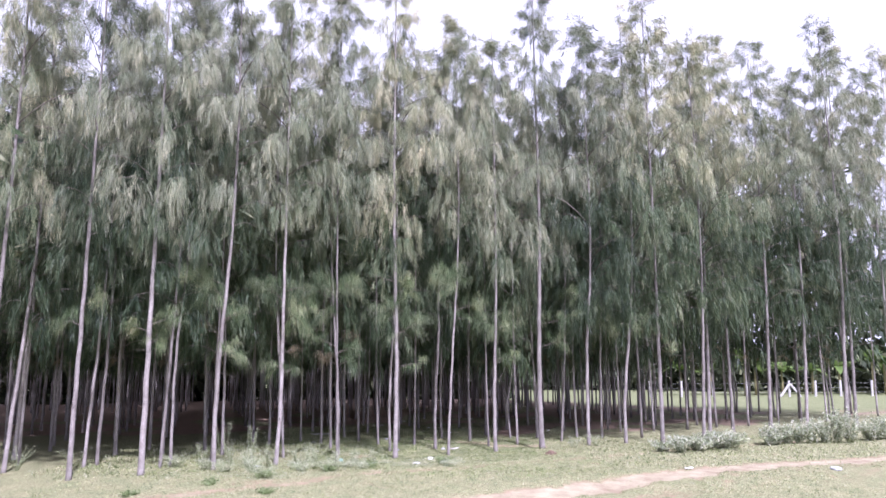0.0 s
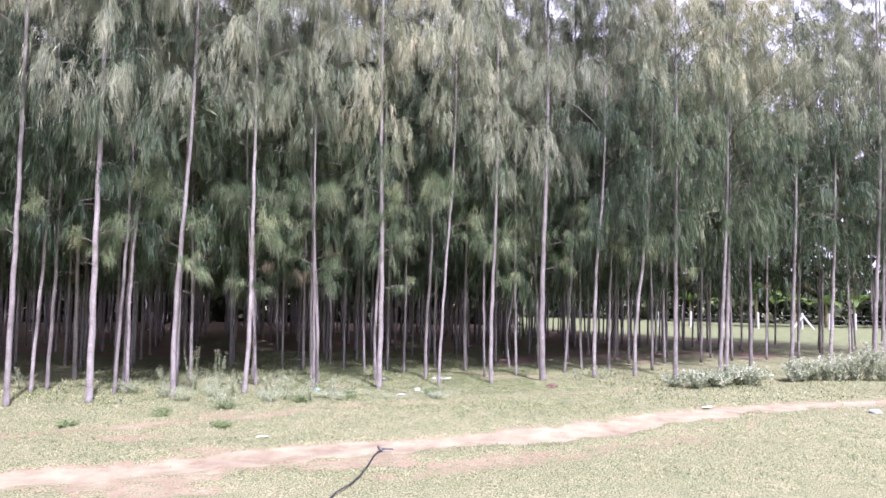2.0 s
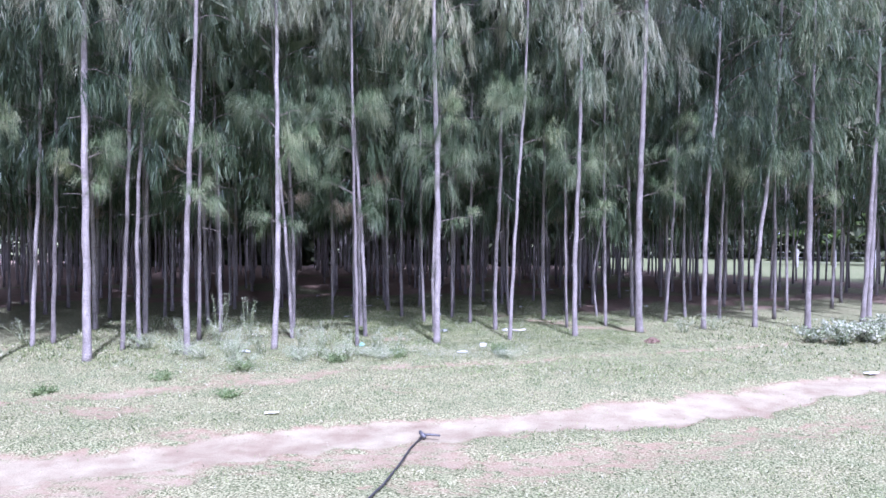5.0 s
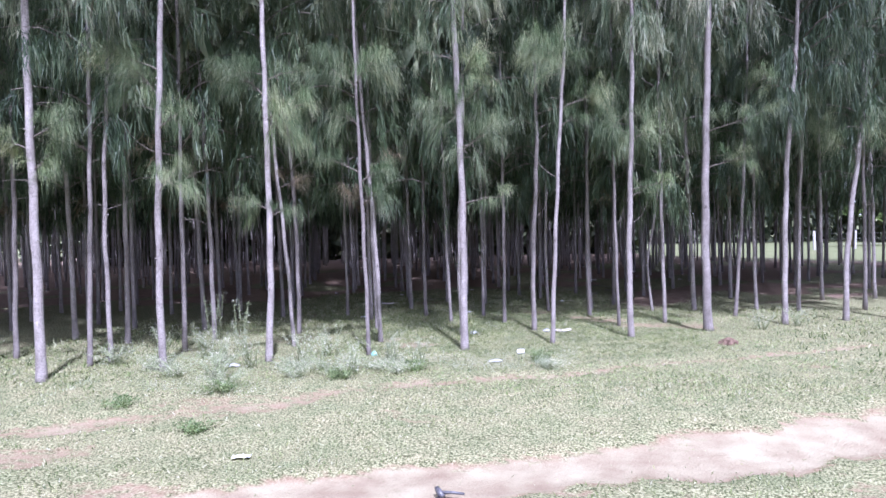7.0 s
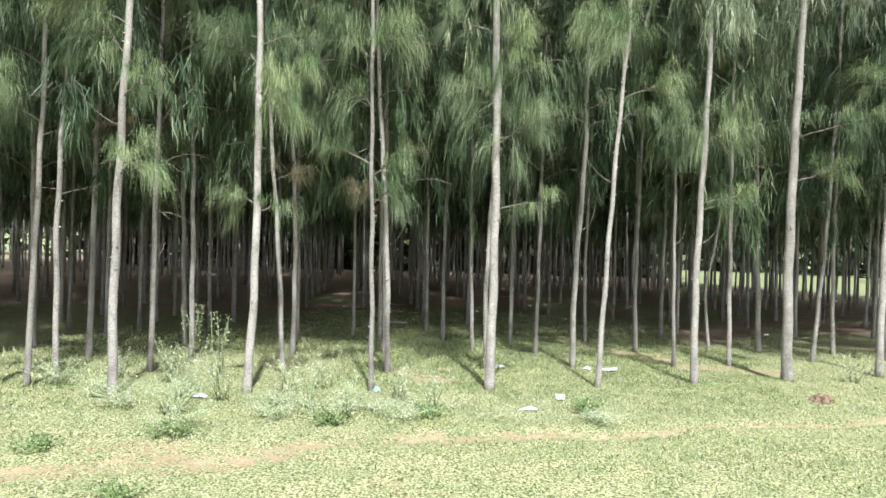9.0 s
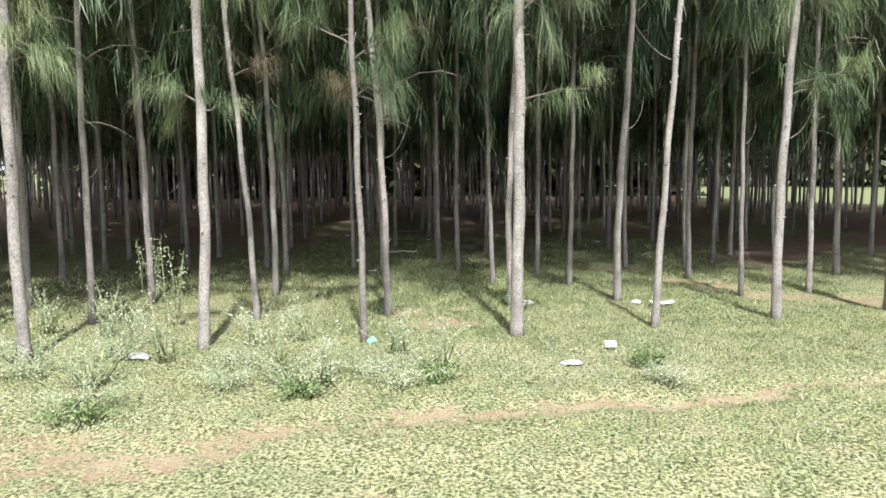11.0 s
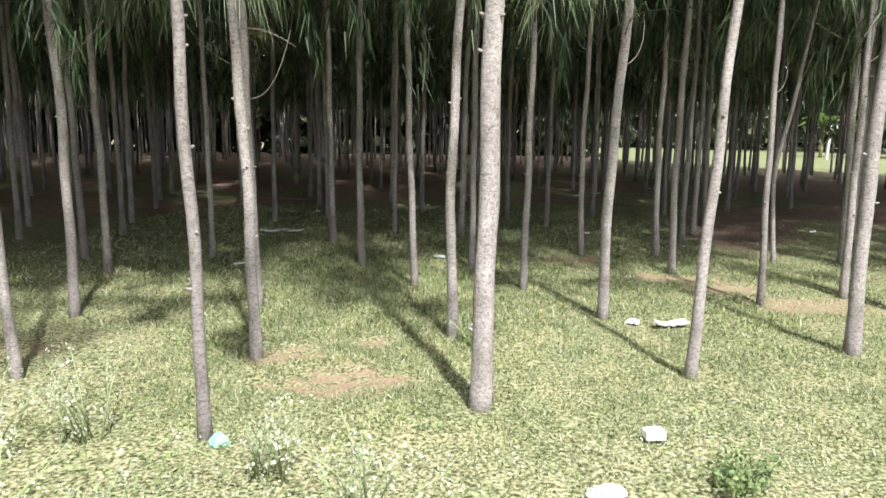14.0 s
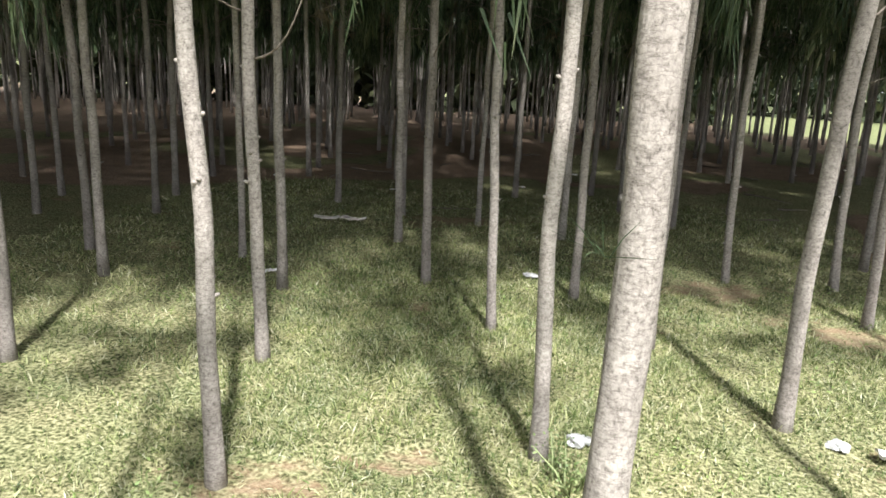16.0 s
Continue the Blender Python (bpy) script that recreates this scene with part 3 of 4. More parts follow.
def third_tree(x, y, dia, bend):
    low = [(rng.uniform(-0.45, 0.45), rng.uniform(2.4, 3.8), rng.uniform(0.35, 0.6))] if rng.random() < 0.3 else []
    return tree(x, y, bend, dia, low, inner_crowns[len(taken) % 3], 10.9, INNER_LABEL, rng)


# first row along the grove's edge
edge_tree(-8.7, 13.55, 0.1, 13.1, (0.03, 0.06, 0.09, 0.126), [])
edge_tree(-7.3, 14.2, 0.095, 13.1, (0, 0.005, 0.01, 0.02), [(-0.3, 3, 0.6), (0.3, 3.4, 0.6)])
edge_tree(-6.08, 14.6, 0.116, 12.6, (0.005, 0.01, 0.015, 0.02), [(0.4, 3, 0.7), (-0.25, 2.85, 0.5), (0.2, 2.6, 0.5)])
edge_tree(-4.837, 15.24, 0.09, 12.6, (-0.018, 0.007, 0.06, 0.139), [(0.26, 2.34, 0.8), (0.44, 3.14, 0.64), (-0.08, 3.55, 1), (-0.5, 3.9, 0.9)])
edge_tree(-3.718, 15.95, 0.088, 12.0, (0.057, 0.072, 0.066, 0.066), [(-0.2, 3.63, 1.1), (-0.61, 3.89, 0.5), (0.46, 3.12, 0.9), (0.75, 3.3, 0.6), (-0.1, 2.07, 0.5), (0.3, 1.98, 0.36), (0.45, 3.8, 0.5)])
edge_tree(-2.462, 16.45, 0.052, 11.2, (-0.007, -0.025, -0.047, -0.069), [(-0.35, 3.78, 0.9), (0.2, 3.82, 0.9), (-0.16, 3.21, 0.6), (-0.36, 2.58, 0.62), (0.33, 2.45, 0.62), (0.25, 2.14, 0.6)])
big = edge_tree(-1.191, 16.93, 0.104, 13, (0.015, 0.022, 0.015, -0.021), [(-0.06, 3.27, 1), (0.43, 2.88, 1.05), (0.19, 3.84, 0.9), (0.6, 2.1, 0.4), (-0.57, 4.13, 0.64)])
edge_tree(0.031, 17.52, 0.06, 10.7, (0.045, 0.097, 0.156, 0.242), [(0.2, 4, 1.2), (0.7, 3.49, 0.7), (-0.1, 4.21, 0.9), (0.35, 3.2, 0.5)])
edge_tree(1.202, 18.05, 0.087, 11.3, (-0.013, 0.01, 0.046, 0.071), [(-0.23, 3.09, 0.75), (0.25, 3, 0.8), (0.5, 2.26, 0.45), (0.2, 2.15, 0.36)])
edge_tree(2.433, 18.7, 0.132, 13, (-0.027, -0.025, -0.003, 0.036), [(0.66, 3.17, 0.64), (0.54, 2.6, 0.66), (-0.5, 4.6, 0.6)])
edge_tree(3.75, 19.4, 0.091, 11.2, (0.014, 0.033, 0.075, 0.182), [(0.3, 3.6, 0.6), (0.45, 3.1, 0.6), (-0.3, 3.9, 0.8)])
edge_tree(4.877, 19.97, 0.087, 12.2, (0.013, 0.106, 0.227, 0.339), [(-0.3, 2.9, 0.6), (0.35, 3, 0.6)])
edge_tree(5.86, 19.9, 0.112, 13.4, (0.01, 0.02, 0.03, 0.042), [(0.3, 2.6, 0.5), (-0.35, 3.2, 0.7), (0.3, 3.7, 0.8)])
edge_tree(7.38, 21.06, 0.1, 12.4, (0.05, 0.1, 0.15, 0.21), [])
k = 16
sp0 = np.zeros((k, 3)) + np.linspace(0, 1, k)[:, None] * np.array((-0.03, -0.02, 0.02))
part("sprig", mesh("sprig", *strands(sp0, rng.normal(0, 0.35, (k, 3)) + (-0.45, -0.3, 0.75), rng.uniform(0.06, 0.14, k), 0.0026, 0.15, rng), NEEDLE), big, at=(-0.042, -0.03, 1.2))
edge_tree(7.9, 22.0, 0.108, 12.2, (0.03, 0.06, 0.09, 0.126), [])
edge_tree(8.95, 22.9, 0.1, 13.4, (0, 0, 0, 0), [])
edge_tree(10.35, 23.4, 0.116, 12.8, (0.04, 0.08, 0.12, 0.17), [])
edge_tree(11.95, 24.3, 0.108, 12.2, (0.05, 0.1, 0.15, 0.21), [])
edge_tree(13.05, 23.9, 0.125, 14.4, (0.06, 0.12, 0.18, 0.25), [])
edge_tree(14.2, 25.4, 0.116, 14.4, (0.03, 0.06, 0.09, 0.126), [])
edge_tree(15.6, 25.6, 0.116, 12.8, (0.03, 0.06, 0.09, 0.126), [])
edge_tree(16.9, 26.2, 0.116, 14.4, (0, 0, 0, 0), [])

# the two rows behind it
second_tree(-5.922, 15.72, 0.063, (-0.008, -0.014, 0.025, 0.123))
second_tree(-6.03, 15.42, 0.063, (0.04, 0.08, 0.12, 0.168))
second_tree(-7.7, 15.55, 0.066, (0.04, 0.09, 0.14, 0.2))
second_tree(-9.02, 14.92, 0.084, (0.06, 0.12, 0.18, 0.252))
second_tree(-3.802, 17.06, 0.055, (-0.058, -0.137, -0.224, -0.295), dry=True)
second_tree(-2.609, 17.6, 0.065, (-0.019, -0.063, -0.132, -0.214), True, [(-0.38, 2.2, 0.5), (0.3, 2.75, 0.4)])
second_tree(-1.406, 18.15, 0.063, (-0.028, 0.001, 0.056, 0.105))
second_tree(-0.298, 18.77, 0.075, (-0.004, 0.045, 0.096, 0.098), dry=True)
second_tree(1.108, 19.42, 0.049, (-0.024, -0.039, -0.046, -0.052))
second_tree(1.895, 19.67, 0.059, (-0.019, -0.034, -0.044, -0.052))
second_tree(3.177, 20.33, 0.059, (0.071, 0.138, 0.18, 0.229))
second_tree(3.808, 21.45, 0.063, (-0.031, -0.039, -0.034, -0.031))
second_tree(4.488, 21.2, 0.063, (0.013, 0.037, 0.077, 0.152))
second_tree(-7.62, 15.95, 0.07, (0.02, 0.05, 0.07, 0.1))
third_tree(-4.238, 18.33, 0.067, (0.012, -0.011, -0.061, -0.102))
bowed = third_tree(-2.977, 18.74, 0.066, (-0.022, -0.038, -0.047, -0.059))
q = np.linspace(0, 1, 9)
part("dead_branch", mesh("dead_branch", *tube(np.stack((0.34 * q ** 0.85, -0.03 * q, 0.08 * q + 0.42 * q ** 2.4), -1), np.linspace(0.0075, 0.003, 9), 6), TWIG, True), bowed, at=(-0.02, 0, 1.6))
third_tree(-1.842, 19.64, 0.054, (-0.038, -0.064, -0.078, -0.091))
third_tree(-0.874, 19.62, 0.056, (0.013, 0.021, 0.025, 0.03))
third_tree(0.642, 20.55, 0.064, (-0.025, -0.018, -0.001, 0.015))
third_tree(2.64, 21.3, 0.08, (-0.033, -0.075, -0.111, -0.145))
third_tree(-5.416, 17.65, 0.067, (-0.014, -0.029, -0.06, -0.097))
third_tree(-6.712, 17.25, 0.08, (0.016, 0.029, 0.061, 0.152))
third_tree(-6.201, 18.75, 0.072, (-0.048, -0.082, -0.102, -0.127))
third_tree(-7.7, 18.9, 0.072, (0.0, 0.0, 0.0, 0.0))
third_tree(1.842, 21.1, 0.042, (-0.079, 0.076, 0.199, 0.346))
third_tree(-1.36, 20.5, 0.06, (0.0, 0.0, 0.0, 0.0))
third_tree(1.58, 23.3, 0.064, (0.0, 0.0, 0.0, 0.0))
third_tree(-8.05, 17.75, 0.087, (-0.02, -0.04, -0.06, -0.084))
third_tree(-10, 16.9, 0.096, (0.02, 0.04, 0.06, 0.084))
third_tree(-2.486, 20.5, 0.067, (-0.021, -0.014, 0.005, 0.023))
third_tree(-0.149, 21.45, 0.056, (-0.037, -0.025, 0.008, 0.037))
third_tree(0.697, 21.5, 0.063, (-0.045, -0.045, -0.046, -0.046))
third_tree(-5.434, 20.48, 0.069, (-0.023, -0.044, -0.056, -0.071))
third_tree(-4.161, 20.75, 0.052, (-0.003, -0.008, -0.012, -0.017))
third_tree(-3.07, 21.75, 0.067, (-0.01, -0.02, -0.03, -0.042))
third_tree(-3.41, 23.08, 0.067, (0.004, 0.008, 0.012, 0.017))
third_tree(-4.34, 23.49, 0.07, (0.018, 0.036, 0.054, 0.076))
third_tree(-2.49, 22.86, 0.052, (0.01, 0.02, 0.03, 0.042))
third_tree(-0.41, 23.44, 0.061, (0.008, 0.016, 0.024, 0.034))

# the rest of the planting grid, rows parallel to the edge
GRID = []
for j in range(0, 34):
    for i in range(-26, 24):
        x = -1.19 + 1.23 * i - 0.42 * j + rng.normal(0, 0.13)
        y = 16.9 + 0.55 * i + 1.25 * j + rng.normal(0, 0.13)
        if y > grove_back(x) or x < grove_side(y) or x > 18 or y > 52 or min((x - a) ** 2 + (y - c) ** 2 for a, c in taken) < 0.72:
            continue
        if j == 0 and -9 < x < 17.5:
            continue
        if rng.random() < (0.12 if y < 30 else 0.04):
            continue
        GRID.append((x, y))
GRID.sort(key=lambda p: math.hypot(p[0] + 1, p[1] - 14))
inner = []
for k in range(9):
    root = new("casuarina_tree")
    lean = rng.uniform(-0.03, 0.03)
    me, pts = trunk_mesh(rng, (lean, 2 * lean + rng.normal(0, 0.02), 3 * lean, 4 * lean), 0.066, 11.0, 8, 3, 0.4)
    part("trunk", me, root)
    for nm, cm in zip(("crown", "branchwork"), inner_crowns[k] if k < 3 else mid_crowns[k - 3]):
        o = part(nm, cm, root, at=(on_axis(pts, 5.5)[0], 0, 0))
        if nm == "branchwork":
            tagged(o, kind="stuff")
    (wv, wf), (lv, lf), tone = low_branch(rng, rng.uniform(-0.6, 0.6), 0.1, rng.uniform(0.3, 0.5), 16, 0.012)
    br = part("branch", mesh("branch", wv, wf, TWIG), root, at=on_axis(pts, rng.uniform(1.9, 3.2)))
    part("needles", mesh("needles", lv, lf, DRY_NEEDLE), br)
    for _ in range(4 if k < 3 else 1):
        dead_branch(rng, root, pts, rng.uniform(1.4, 3.2))
    tagged(root, INNER_LABEL, "tree", "trees of the grove")
    inner.append(root)
SINGLE = GRID[:250]


def by_field(x, y):
    return 1.0 < x < 10.5 and y > grove_back(x) - 9


used = set()
for k, (x, y) in enumerate(SINGLE):
    m = pose(x, y, ground_z(x, y), 0, 0, rng.uniform(0, 360))
    kind = k % 3 if k < 48 else 3 + k % 6
    if kind in used:
        copy_thing(inner[kind], m)
    else:
        inner[kind].matrix_basis = m
        used.add(kind)
chunks_t, chunks_c = [], []
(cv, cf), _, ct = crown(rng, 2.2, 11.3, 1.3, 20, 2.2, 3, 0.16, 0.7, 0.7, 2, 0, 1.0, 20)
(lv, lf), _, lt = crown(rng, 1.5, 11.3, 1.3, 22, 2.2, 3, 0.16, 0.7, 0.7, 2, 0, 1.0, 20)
tones = []
for x, y in GRID[250:]:
    pts = trunk_points(rng, rng.normal(0, 0.03, 4), 11.0)[::3]
    chunks_t.append(tube(pts + (x, y, ground_z(x, y)), np.linspace(0.045, 0.008, len(pts)), 6))
    a = rng.uniform(0, 6.28)
    wv, wf, wt = (lv, lf, lt) if by_field(x, y) else (cv, cf, ct)
    tones.append(wt)
    chunks_c.append((wv @ np.array(((math.cos(a), math.sin(a), 0), (-math.sin(a), math.cos(a), 0), (0, 0, 1))) + (x, y, ground_z(x, y)), wf))
back_trees = new("back_trees")
tagged(back_trees, "far rows of slender casuarina trunks with dark crowns", "trees", kind="stuff")
part("trunks", mesh("trunks", *join(chunks_t), BARK, True), back_trees)
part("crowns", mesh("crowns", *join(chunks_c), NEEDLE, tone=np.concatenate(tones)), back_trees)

# ---- distance: tree line beyond the field, added dark leafage behind the grove ----
rng = np.random.default_rng(23)
leaf_v = []
for k in range(190):
    a = radians(-75 + 150 * k / 189) + rng.normal(0, 0.01)
    # deep stretch: leafage added in place of the darkness at the grove's end
    deep = -0.62 < a < 0.10
    R = rng.uniform(51, 56) if deep else rng.uniform(68, 78)
    x, y = R * math.sin(a), 6 + R * math.cos(a)
    H, W = (rng.uniform(6, 10.5), rng.uniform(2.0, 3.4)) if deep else (rng.uniform(8, 14), rng.uniform(2.8, 4.6))
    seen = -0.62 < a < 0.75
    n_l, n_s = (160, 100) if seen else (60, 30)
    d = unit(rng.normal(0, 1, (n_l, 3)))
    rad = rng.uniform(0.3, 1.0, (n_l, 1)) ** 0.5
    leaf_v.append(np.array((x, y, H * 0.52)) + d * rad * (W, W, H * 0.5))
    # scrub down to the ground, added to shut out bright gaps
    scrub = rng.normal(0, 0.8, (n_s, 3)) * (1.6, 1.6, 0)
    scrub[:, 2] = rng.uniform(-0.8, 3.4, n_s)
    leaf_v.append(np.array((x, y, 0)) + scrub)
C = np.concatenate(leaf_v)
v, f = kites(C, rng.normal(0, 1, C.shape), rng.uniform(0.7, 1.4, len(C)), rng.uniform(0.4, 0.75, len(C)), 0.4, rng)
tagged(new("far_tree_line", mesh("far_tree_line", v, f, FAR_LEAF)), "distant dark green tree line behind the field, with added dark leafage behind the grove", "trees", kind="stuff")

# ---- grass and leaf litter ----
rng = np.random.default_rng(31)


def blades(n, x0, x1, y0, y1, size, width):
    p = np.stack((rng.uniform(x0, x1, n), rng.uniform(y0, y1, n)), -1)
    dens = value_noise(p[:, 0], p[:, 1], 0.45, 41) * 0.55 + value_noise(p[:, 0], p[:, 1], 0.09, 43) * 0.6 + 0.12
    keep = rng.random(n) < dens * (1 - 0.97 * smooth(path_cover(p[:, 0], p[:, 1]), 0.18, 0.6)) * (1 - 0.93 * smooth(litter_cover(p[:, 0], p[:, 1]), 0.3, 0.8))
    rim = np.minimum.reduce((p[:, 0] - x0, x1 - p[:, 0], p[:, 1] - y0, y1 - p[:, 1])) + 0.5 * (value_noise(p[:, 0], p[:, 1], 0.3, 44) - 0.5)
    keep &= rng.random(n) < smooth(rim, 0.0, 0.7)
    p = p[keep]
    z = height_at(p[:, 0], p[:, 1]) - 0.05 * path_cover(p[:, 0], p[:, 1])
    s = size * rng.uniform(0.5, 1.35, len(p)) * (0.35 + 0.6 * value_noise(p[:, 0], p[:, 1], 0.9, 42) + 0.9 * value_noise(p[:, 0], p[:, 1], 0.16, 45) ** 1.5)
    d = rng.normal(0, 0.7, (len(p), 3)) + UP * 1.0
    d[:, 2] = np.abs(d[:, 2])
    return kites(np.column_stack((p, z - 0.004)), d, s, width * rng.uniform(0.5, 2.0, len(p)), 0.2, rng)


grass = join([blades(120000, -6.5, 3.8, 14.2, 25.0, 0.044, 0.0038), blades(250000, -3.6, 2.6, 16.2, 21.5, 0.040, 0.0036), blades(72000, -8, 8, 10, 16, 0.038, 0.0055), blades(56000, -6.5, 1.5, 17.6, 25.5, 0.062, 0.0055),
              blades(14000, -8.5, -5, 14, 20, 0.06, 0.010), blades(20000, 3, 12, 15, 22, 0.06, 0.011)])
tagged(new("grass", mesh("grass", *grass, GRASS)), "short uneven green grass with some dry blades", "grass", kind="stuff")


# low broad-leaved weeds in the turf
n_w = 20000
wp = np.stack((rng.uniform(-5.5, 3.5, n_w), rng.uniform(14.2, 21.5, n_w)), -1)
ok = (rng.random(n_w) < smooth(value_noise(wp[:, 0], wp[:, 1], 0.7, 51), 0.4, 0.8)) & (path_cover(wp[:, 0], wp[:, 1]) < 0.5) & (litter_cover(wp[:, 0], wp[:, 1]) < 0.5)
wp = wp[ok]
wd = rng.normal(0, 0.9, (len(wp), 3))
wd[:, 2] = np.abs(wd[:, 2]) * 0.35 + 0.15
wz = height_at(wp[:, 0], wp[:, 1]) + rng.uniform(0.005, 0.035, len(wp))
tagged(new("creeping_weeds", mesh("creeping_weeds", *kites(np.column_stack((wp, wz)), wd, rng.uniform(0.014, 0.032, len(wp)), 0.012, 0.15, rng), WEED)), "small broad yellow-green leaves of creeping weeds", "weeds", kind="stuff")


# tiny whitish florets of low weeds, drifting through the grass
n_w = 42000
wp = np.stack((rng.uniform(-5.5, 0.4, n_w), rng.uniform(13.8, 17.2, n_w)), -1)
drift = smooth(value_noise(wp[:, 0], wp[:, 1], 0.8, 61) * 0.65 + value_noise(wp[:, 0], wp[:, 1], 0.22, 62) * 0.35, 0.5, 0.74)
ok = (rng.random(n_w) < drift) & (path_cover(wp[:, 0], wp[:, 1]) < 0.4) & (np.abs(wp[:, 1] - (16.15 + 0.4 * wp[:, 0])) < 0.85)
wp = wp[ok]
wz = height_at(wp[:, 0], wp[:, 1]) + rng.uniform(0.01, 0.06, len(wp))
tagged(new("weed_florets", mesh("weed_florets", *kites(np.column_stack((wp, wz)), rng.normal(0, 0.6, (len(wp), 3)) + UP * 0.3, rng.uniform(0.008, 0.018, len(wp)), 0.007, 0.15, rng), HERB)), "tiny pale florets and leaves of low weeds", "weeds", kind="stuff")


# ---- herbs and bushes ----
def herb(name, x, y, tall, spread, stems, leaves, size, mat, label, category, group, blossoms=0):
    z = ground_z(x, y)
    root = new(name)
    root.location = (x, y, z)
    wood, p0, d = [], [], []
    for _ in range(stems):
        a = rng.uniform(0, 6.28)
        o = np.array((math.cos(a), math.sin(a), 0)) * spread * rng.uniform(0.2, 1.0)
        hh = tall * rng.uniform(0.55, 1.05)
        b0 = np.append(rng.normal(0, 0.04, 2), -0.01)
        pts = np.stack((b0, b0 + o * 0.45 + UP * hh * 0.6, b0 + o + UP * hh))
        wood.append(tube(pts, (0.005, 0.004, 0.002), 4))
        u = rng.uniform(0.15, 1.02, leaves)
        c = np.stack([np.interp(u, (0, 0.5, 1), pts[:, q]) for q in range(3)], -1)
        p0.append(c + rng.normal(0, 0.02, c.shape))
        d.append(rng.normal(0, 0.8, c.shape) + UP * 0.1 + unit(o) * 0.2)
    p0, d = np.concatenate(p0), np.concatenate(d)
    tagged(part("stalkwork", mesh("stalkwork", *join(wood), STALK), root), kind="stuff")
    part("foliage", mesh("foliage", *strands(p0, d, rng.uniform(0.7, 1.3, len(p0)) * size, size * 0.7, 0.25, rng), mat), root)
    if blossoms:
        q = p0[p0[:, 2] > tall * 0.5]
        q = q[rng.integers(0, len(q), blossoms)] + rng.normal(0, 0.02, (blossoms, 3))
        part("blossoms", mesh("blossoms", *kites(q, rng.normal(0, 0.8, q.shape) + UP * 0.5, rng.uniform(0.007, 0.014, blossoms), 0.008, 0.1, rng), FLORET), root, "tiny whitish flowers")
    return tagged(root, label, category, group)


PALE = "low leafy weed with pale whitish leaves in the grass"
for x, y, tall, spread in [(-2.50, 15.10, 0.36, 0.34), (-3.62, 14.45, 0.40, 0.34), (-2.95, 15.0, 0.26, 0.30), (-1.75, 15.3, 0.28, 0.32), (-3.15, 15.55, 0.30, 0.28), (-2.1, 15.55, 0.24, 0.30),
                           (-4.2, 15.45, 0.34, 0.28), (-4.5, 15.0, 0.30, 0.30), (-5.75, 15.6, 0.36, 0.30), (0.02, 15.75, 0.22, 0.2), (-5.0, 15.3, 0.42, 0.32), (-3.9, 14.85, 0.42, 0.34)]:
    herb("pale_weed", x, y, tall * rng.uniform(0.5, 0.85), spread * rng.uniform(1.1, 1.5), 26, 44, 0.012, HERB, PALE, "weed", "weeds at the grove's edge", 150)
for x, y, tall, spread in [(-3.3, 16.1, 0.46, 0.3), (-2.3, 15.2, 0.42, 0.3), (-1.6, 15.75, 0.40, 0.32), (-2.75, 15.4, 0.46, 0.3), (-3.75, 15.5, 0.50, 0.3), (-4.35, 15.75, 0.52, 0.28), (-4.75, 16.1, 0.5, 0.3),
                           (-5.4, 16.1, 0.46, 0.26), (-3.0, 16.35, 0.42, 0.28), (-2.05, 16.05, 0.36, 0.26), (-8.1, 15.9, 0.45, 0.35), (-8.9, 15.2, 0.5, 0.4), (3.3, 18.9, 0.32, 0.28), (3.9, 19.2, 0.36, 0.28)]:
    herb("flowering_weed", x, y, tall, spread * rng.uniform(0.9, 1.2), 11, 22, 0.018, HERB, "thin-stalked weed with small whitish flowers in the grass", "weed", "flowering weeds at the grove's edge", 150)
herb("feathery_weed", -1.26, 17.92, 0.26, 0.2, 14, 30, 0.013, BUSH, "feathery pale green weed at a trunk's foot", "weed", "")
herb("tall_weed", -5.36, 17.6, 0.75, 0.25, 6, 44, 0.021, HERB, "tall thin weed with pale leaves among the trunks", "weed", "")
herb("tall_weed", -4.44, 16.64, 0.75, 0.28, 6, 44, 0.021, HERB, "tall thin weed with pale leaves among the trunks", "weed", "")
for x, y, tall, spread in [(-4.40, 13.75, 0.22, 0.28), (-0.08, 16.25, 0.30, 0.26), (-3.22, 13.1, 0.2, 0.2), (-3.55, 14.3, 0.3, 0.25), (-1.55, 15.45, 0.32, 0.22), (-2.35, 14.95, 0.25, 0.2), (-5.6, 13.0, 0.2, 0.25)]:
    herb("green_weed", x, y, tall * 0.5, spread * 0.8, 18, 32, 0.022, BUSH, "small green leafy weed in the grass", "weed", "green weeds")
for x0, x1, y0, y1, t0, t1 in [(5.3, 7.4, 17.75, 18.6, 0.42, 0.6), (8.4, 10.9, 19.35, 20.1, 0.5, 0.95), (11.8, 13.8, 20.5, 21.3, 0.6, 0.9)]:
    for q in np.arange(0, 1.01, 0.14):
        herb("roadside_bush", x0 + (x1 - x0) * q + rng.normal(0, 0.06), y0 + (y1 - y0) * q + rng.normal(0, 0.14), (t0 + (t1 - t0) * q) * rng.uniform(0.6, 1.1), rng.uniform(0.35, 0.6), 26, 52, 0.042, HERB,
             "pale green leafy bush at the grove's edge", "bush", "bushes along the edge")

# ---- fence and banana plants beyond the field ----
fence = new("boundary_fence")
fence.location = (0, 0, 0)
fx = [16.2, 18.7, 21.2, 23.9, 27.3, 29.4, 31.4, 33.9, 36.4, 38.9]
FENCE_Y, FENCE_Z = 58.0, -0.6
bm = bmesh.new()
bmesh.ops.create_cube(bm, size=1.0)
